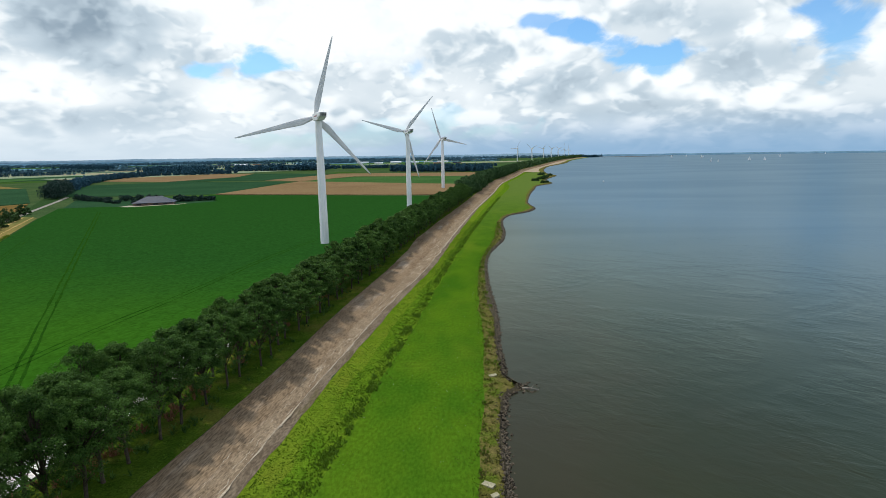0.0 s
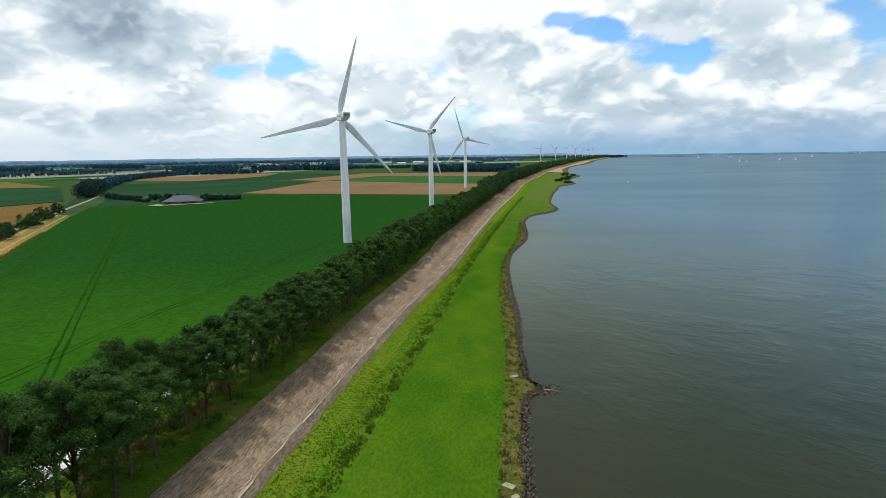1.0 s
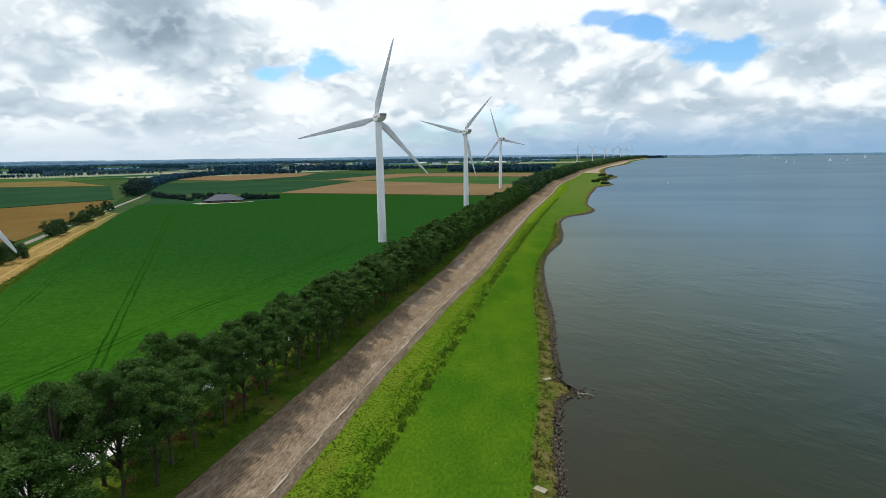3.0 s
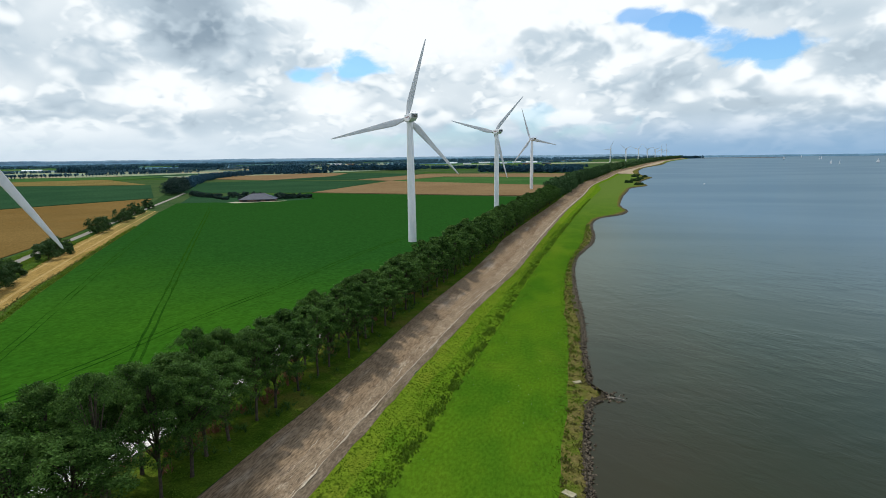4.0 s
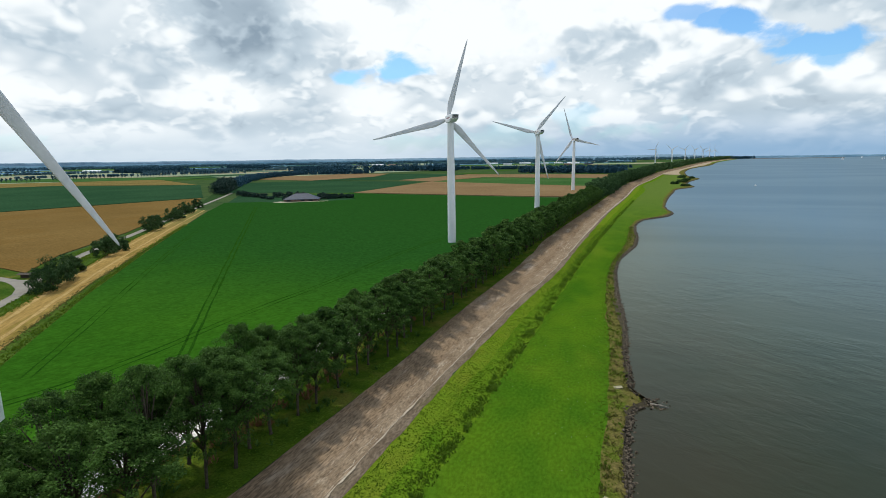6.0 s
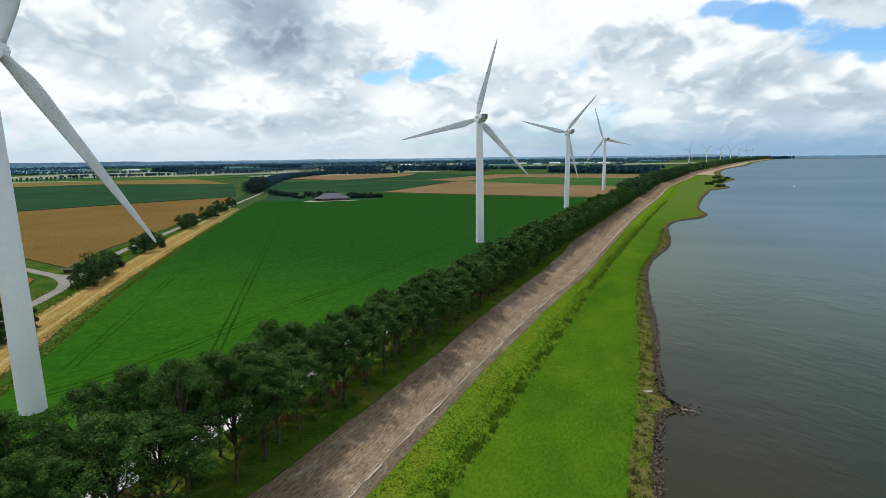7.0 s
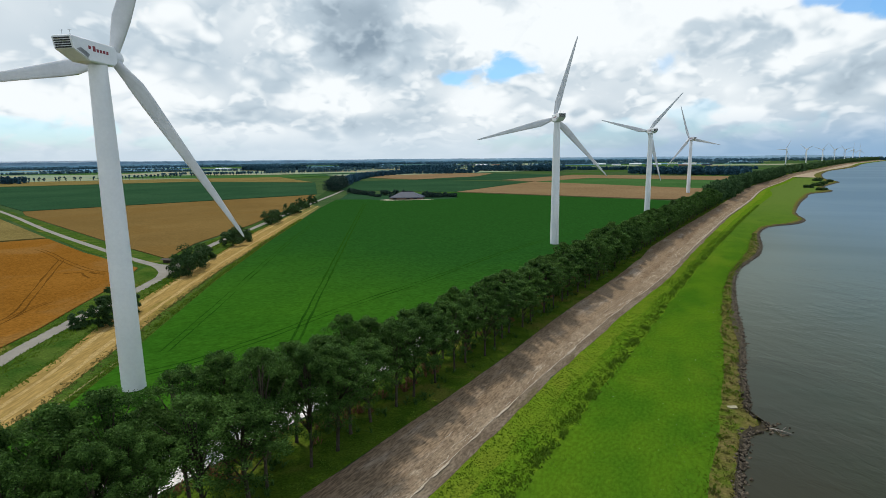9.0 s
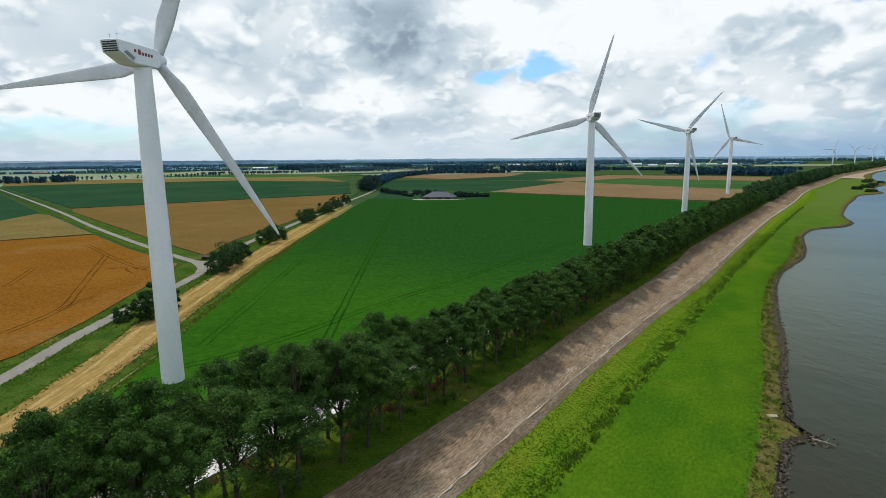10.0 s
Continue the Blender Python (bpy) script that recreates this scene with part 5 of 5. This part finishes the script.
for line, gap in (([(-1384, 635), (-1320, 690), (-1280, 780), (-1245, 930), (-1215, 1100), (-1180, 1300), (-1170, 1500), (-1165, 1690)], 9.5),):
    pts = np.array(line, float)
    s = np.r_[0, np.cumsum(np.hypot(*np.diff(pts, axis=0).T))]
    for u in np.arange(0, s[-1], gap):
        if rng.random() < 0.12:
            continue
        p = rng.choice(avenue)
        m = scaled(float(np.interp(u, s, pts[:, 0])) + rng.uniform(-2, 2), float(np.interp(u, s, pts[:, 1])) + rng.uniform(-1, 1), 0, rng.uniform(0, 360), rng.uniform(0.9, 1.1))
        if p.name in taken:
            copy_thing(p, m)
        else:
            taken.add(p.name)
            p.matrix_basis = m

# the spit with low willows
for i, (x, y, s, h) in enumerate([(116, 752, 5, 3.0), (122, 760, 4, 2.6), (112, 800, 6, 4), (128, 850, 7, 4.6), (138, 880, 6, 4), (146, 920, 6, 3.4), (150, 1000, 7, 4), (164, 985, 5, 3), (158, 1040, 7, 4), (168, 1010, 4, 2.2)]):
    make_bush(x, y, s, h, 800 + i, "grey-green willow scrub on the spit", leaves=500, size=0.9, group="willows on the spit")
woodland("wooded_point", [(860, 3870), (930, 3900), (1010, 3960)], 50, 16, 0.3, 4.0, M["leaf_wood_haze"], "dark wooded point in the lake", 850, 40)
setting(part("breakwater", mesh_of("breakwater", [(1000, 3900, -1), (1500, 3860, -1), (1500, 3872, 2.2), (1000, 3912, 2.2), (1000, 3930, -1), (1500, 3890, -1)], [(0, 1, 2, 3), (3, 2, 5, 4), (0, 3, 4), (1, 5, 2)], M["stone"])), "long dark stone breakwater", "breakwater")


# ------------------------------------------------------------------ boats
def make_boat(x, y, rz, s, label):
    b = thing("sailing_boat", label, "boat", "sailing boats on the lake", pose(x, y, -0.5, 0, 0, rz) @ Matrix.Diagonal((s, s, s, 1)))
    rows = []
    bm = bmesh.new()
    for u, w, z in ((-4.5, 0.9, 0.9), (-2, 1.4, 0.85), (1, 1.4, 0.9), (3.4, 0.8, 1.05), (5.0, 0.05, 1.25)):
        rows.append([bm.verts.new(p) for p in ((u, -w, z), (u, -w * 0.6, -0.2), (u, 0, -0.4), (u, w * 0.6, -0.2), (u, w, z))])
    for a, c in zip(rows, rows[1:]):
        for i in range(4):
            bm.faces.new((a[i], a[i + 1], c[i + 1], c[i]))
        bm.faces.new((a[4], a[0], c[0], c[4]))
    bm.faces.new(rows[0])
    part("hull", bm_mesh("hull", bm, M["hull"]), b)
    v, f = tube([(0.6, 0, 0.8), (0.6, 0, 13)], [0.1, 0.05], 6)
    part("mast", mesh_of("mast", v, f, M["grey"]), b)
    for name, pts in (("main_sail", ((0.5, 0, 1.6), (-4.2, 0.9, 1.7), (-1.6, 0.55, 7), (0.5, 0, 12.7))), ("fore_sail", ((0.75, 0, 11), (4.8, 0, 1.3), (1.0, 0.8, 1.5), (0.9, 0.5, 6)))):
        bm = bmesh.new()
        bm.faces.new([bm.verts.new(p) for p in pts])
        bmesh.ops.solidify(bm, geom=bm.faces[:], thickness=0.03)
        part(name, bm_mesh(name, bm, M["sail"]), b)
    return b


for i, (x, y) in enumerate(((852, 1869), (868, 1851), (1068, 2037), (1099, 1994), (1300, 2947), (1270, 2900), (1150, 2990), (1560, 2700), (1900, 3300), (1480, 3600), (600, 3400), (2300, 3500))):
    make_boat(x, y, 40 + 47 * i, 1.15 if y < 2500 else 1.3, "white sailing boat with its sails up")
b = thing("motor_boat", "small white motor boat on the lake", "boat", at=pose(204, 772, -0.5, 0, 0, 70))
bm = bmesh.new()
box(bm, -2.6, -0.9, -0.2, 2.6, 0.9, 0.7, 0.25)
part("hull", bm_mesh("hull", bm, M["hull"]), b)
bm = bmesh.new()
box(bm, -0.9, -0.6, 0.7, 0.7, 0.6, 1.5, 0.15)
part("cabin", bm_mesh("cabin", bm, M["sail"]), b)

# ------------------------------------------------------------------ weeds and tufts


def tufts(name, spots, low, high, count, size, mat, label, seed, upright=0.6):
    """Grass and weed sprays standing up from spots of (x, y, z)."""
    g = np.random.default_rng(seed)
    spots = np.asarray(spots, float)
    p = np.repeat(spots, count, axis=0)
    n = len(p)
    p = p + g.normal(scale=(size * 1.1, size * 1.1, 0), size=(n, 3))
    h = g.uniform(low, high, n)
    a = g.uniform(0, 2 * np.pi, n)
    lean = g.normal(scale=(1 - upright), size=(n, 2)) * h[:, None]
    side = np.stack([np.cos(a), np.sin(a), np.zeros(n)], -1) * (size * g.uniform(0.4, 1.0, n))[:, None]
    tip = p + np.c_[lean, h]
    quad = np.stack([p - side * 0.6, p + side * 0.6, tip + side, tip - side * 0.8], 1)
    return tagged(part(name, mesh_of(name, quad.reshape(-1, 3), np.arange(n * 4).reshape(-1, 4), M[mat])), label, "weeds", kind="stuff")


g = np.random.default_rng(4)


def scatter(n, y0, y1, fa, fb, z, bias=1.0, power=1.6):
    """Random spots between two lines, thinner with distance."""
    y = y0 + (y1 - y0) * g.random(n) ** power
    u = g.random(n) ** bias
    return np.stack([fa(y) * (1 - u) + fb(y) * u, y, z(u)], -1)


def clumped(spots, scale, cut, seed):
    keep = [noise.noise((x / scale, y / scale, seed)) > cut for x, y, _ in spots]
    return spots[np.array(keep)]


tufts("bank_weeds", clumped(scatter(7500, 35, 330, shifted(BOTTOM, 0.1), between(BOTTOM, DITCH, 0.6), lambda u: TOE - 0.40 * u), 0.9, -0.35, 1), 0.05, 0.15, 7, 0.05, "weed", "rough yellow-green weeds on the bank", 11)
tufts("bank_weeds", clumped(scatter(9000, 35, 330, between(BOTTOM, DITCH, 0.3), DITCH, lambda u: 0.78 - 0.50 * u, 0.7), 1.1, -0.25, 2), 0.06, 0.20, 7, 0.05, "weed_dark", "darker green weeds low on the bank", 12)
tufts("ditch_weeds", clumped(scatter(4200, 35, 420, shifted(DITCH, -3.0), shifted(DITCH, 0.7), lambda u: 0.48 - 0.20 * u, 0.8, 1.3), 2.4, -0.02, 3), 0.06, 0.24, 8, 0.06, "weed_low", "dark weeds along the ditch", 13)
tufts("ditch_weeds", clumped(scatter(2600, 35, 520, shifted(DITCH, -1.7), shifted(DITCH, 0.5), lambda u: 0.28 + 0 * u, 1.0, 1.4), 3.6, 0.05, 9), 0.15, 0.6, 14, 0.08, "weed_low", "clumps of tall dark weeds in the ditch", 14)
tufts("shore_weeds", clumped(scatter(5200, 40, 330, EDGE, shifted(WATER, -1.0), lambda u: 0.3 - 0.3 * u), 1.6, 0.05, 4), 0.1, 0.35, 4, 0.09, "weed_pale", "dry pale weeds along the shore", 15)
tufts("shore_weeds", clumped(scatter(2200, 40, 330, EDGE, shifted(WATER, -1.0), lambda u: 0.3 - 0.3 * u), 3.0, 0.22, 5), 0.15, 0.5, 5, 0.12, "weed_dark", "green weeds along the shore", 16)
tufts("meadow_tufts", clumped(scatter(9000, 40, 260, shifted(DITCH, 0.8), EDGE, lambda u: 0.4 + 0 * u), 6.0, 0.08, 6), 0.03, 0.09, 3, 0.08, "weed", "slightly taller grass in the meadow", 17, 0.3)
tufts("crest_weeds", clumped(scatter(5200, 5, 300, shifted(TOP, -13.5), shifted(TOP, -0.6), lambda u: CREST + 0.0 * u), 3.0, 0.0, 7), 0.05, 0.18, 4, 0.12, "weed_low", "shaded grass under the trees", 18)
tufts("undergrowth", clumped(scatter(2600, 8, 330, shifted(TOP, -12.5), shifted(TOP, -2.6), lambda u: CREST + 0.0 * u), 4.0, 0.10, 31), 0.15, 0.8, 16, 0.07, "leaf", "dark shrubs and suckers among the trunks", 61, 0.5)
tufts("dry_weeds", clumped(scatter(2600, 10, 260, shifted(TOP, -19), shifted(TOP, -7), lambda u: np.where(u < 0.5, CREST * u * 2 * 0.95, CREST)), 5.0, 0.05, 8), 0.3, 1.1, 5, 0.16, "leaf_dry", "dry brown weeds among the trunks", 21)
tufts("verge_weeds", [(float(np.interp(y, [p[1] for p in farm_road], [p[0] for p in farm_road])) + o, y, 0.05) for y, o in zip(g.uniform(20, 240, 6500), g.normal(1.0, 4.5, 6500)) if 2.2 < abs(o) < 8 and not (o < 0 and 122 < y < 156)], 0.1, 0.4, 4, 0.13, "weed", "weeds on the verges of the farm road", 19)
edge_l = np.array([(-91, 35), (-98, 51), (-109, 68), (-119, 80), (-155, 133), (-206, 212), (-309, 385)], float)
straw_l = np.array([(-92, 0), (-106, 36), (-114, 48), (-125.5, 64.5), (-138.5, 80), (-156.5, 106), (-180, 142), (-241.5, 238), (-334, 400)], float)
straw_r = np.array([(-82.5, 0), (-96, 36), (-103, 49.5), (-120.5, 75), (-137, 98), (-171.5, 150), (-214.5, 224), (-314, 390)], float)
for line, seed in ((straw_l, 51), (straw_r, 52)):
    ys = g.uniform(20, 260, 1500)
    tufts("straw_edge_weeds", np.stack([np.interp(ys, line[:, 1], line[:, 0]) + g.normal(0, 0.9, 1500), ys, np.full(1500, 0.08)], -1), 0.08, 0.3, 5, 0.13, "weed_dark" if seed == 51 else "weed_pale", "ragged weeds along the edge of the straw", seed)
ys = g.uniform(40, 170, 120)
us = g.random(120)
tufts("meadow_flowers", np.stack([(DITCH(ys) + 1.0) * (1 - us) + EDGE(ys) * us, ys, np.full(120, 0.44)], -1), 0.04, 0.08, 2, 0.035, "flower", "small white flowers in the meadow", 53)
ys = g.uniform(38, 330, 2600)
tufts("shore_edge_grass", np.stack([EDGE(ys) + g.normal(0.2, 1.0, 2600), ys, np.full(2600, 0.28)], -1), 0.06, 0.2, 4, 0.09, "weed", "ragged grass where meadow meets the shore", 54)
yy = g.uniform(35, 300, 2400)
tufts("field_edge_weeds", np.stack([np.interp(yy, edge_l[:, 1], edge_l[:, 0]) + g.normal(-1.6, 1.0, 2400), yy, np.full(2400, 0.08)], -1), 0.15, 0.4, 5, 0.14, "weed", "weeds along the edge of the beet crop", 20)

# ------------------------------------------------------------------ shore stones, slabs and driftwood


def stone_mesh(seed):
    rng = random.Random(seed)
    bm = bmesh.new()
    bmesh.ops.create_icosphere(bm, subdivisions=1, radius=1.0)
    for v in bm.verts:
        v.co *= rng.uniform(0.72, 1.12)
    return bm_mesh("stone", bm, M["stone"])


kinds = [stone_mesh(900 + i) for i in range(7)]
riprap = tagged(new("riprap"), "band of loose dark stones along the waterline", "riprap", kind="structure")
rng = random.Random(31)


def stone_spot(y):
    u = rng.gauss(0, 0.42) + (rng.uniform(0, 3.2) if 91 < y < 95.5 and rng.random() < 0.6 else 0)
    return float(WATER(y)) - 0.25 + u, -0.36 - 0.3 * min(0.9, max(-1.2, u))


for i in range(300):
    y = rng.uniform(56, 112)
    x, z = stone_spot(y)
    s = rng.uniform(0.17, 0.38)
    ob = part("stone", kinds[i % 7], riprap)
    ob.matrix_basis = pose(x, y, z + s * 0.25, rng.uniform(0, 360), rng.uniform(0, 360), rng.uniform(0, 360)) @ Matrix.Diagonal((s, s * rng.uniform(0.7, 1.2), s * 0.75, 1))
verts, faces = [], []
base = [(np.array([v.co[:] for v in k.vertices]), np.array([p.vertices[:] for p in k.polygons])) for k in kinds]
count = 0
for i in range(4600):
    y = 20 + 440 * rng.random() ** 1.3
    if 56 < y < 112 and rng.random() < 0.1:
        continue
    x, z = stone_spot(y)
    s = rng.uniform(0.15, 0.36)
    v, f = base[i % 7]
    m = np.array(Euler((rng.uniform(0, 6), rng.uniform(0, 6), rng.uniform(0, 6))).to_matrix())
    verts.append((v * s) @ m.T * (1, 1, 0.8) + (x, y, z + s * 0.2))
    faces.append(f + count)
    count += len(v)
tagged(part("stones", mesh_of("stones", np.concatenate(verts), np.concatenate(faces), M["stone"]), riprap), "loose dark stones farther along the shore", kind="stuff")

for x, y, rz, w, d in ((6.0, 97.0, 20, 1.5, 0.8), (3.3, 62.6, -35, 1.7, 0.9), (4.0, 60.4, 30, 1.0, 0.7)):
    bm = bmesh.new()
    box(bm, -w / 2, -d / 2, -0.15, w / 2, d / 2, 0.2, 0.05)
    ob = part("concrete_block", bm_mesh("concrete_block", bm, M["slab"]))
    ob.matrix_basis = pose(x, y, 0.22, 3, -4, rz)
    tagged(ob, "pale weathered concrete block lying on the shore", "block", "blocks on the shore")
v, f = joined([tube([(11.0, 92.8, -0.35), (12.6, 92.2, -0.15), (14.0, 91.9, -0.3)], [0.14, 0.11, 0.06], 7), tube([(12.6, 92.2, -0.15), (13.2, 92.9, 0.25)], [0.06, 0.02], 5), tube([(11.8, 92.5, -0.2), (12.2, 91.4, -0.3)], [0.06, 0.03], 5)])
tagged(part("driftwood", mesh_of("driftwood", v, f, M["wood"], True)), "bleached branch of driftwood at the water's edge", "driftwood")

ribbon("trodden_path", [(-99.3, 48.6), (-100.4, 50.3), (-103.9, 55.9), (-108.8, 64.1), (-110.4, 67.2)], 0.4, 0.155, M["path_grass"], "pale trodden path along the edge of the beet crop", "path", 0.3, 0.6)
slab("turbine_pad", [(-97.6, 55.1), (-95.7, 56.3), (-96.6, 57.7), (-98.5, 56.5)], -0.02, 0.5, M["slab"], "small pale concrete pad beside the wind turbine", "pad")
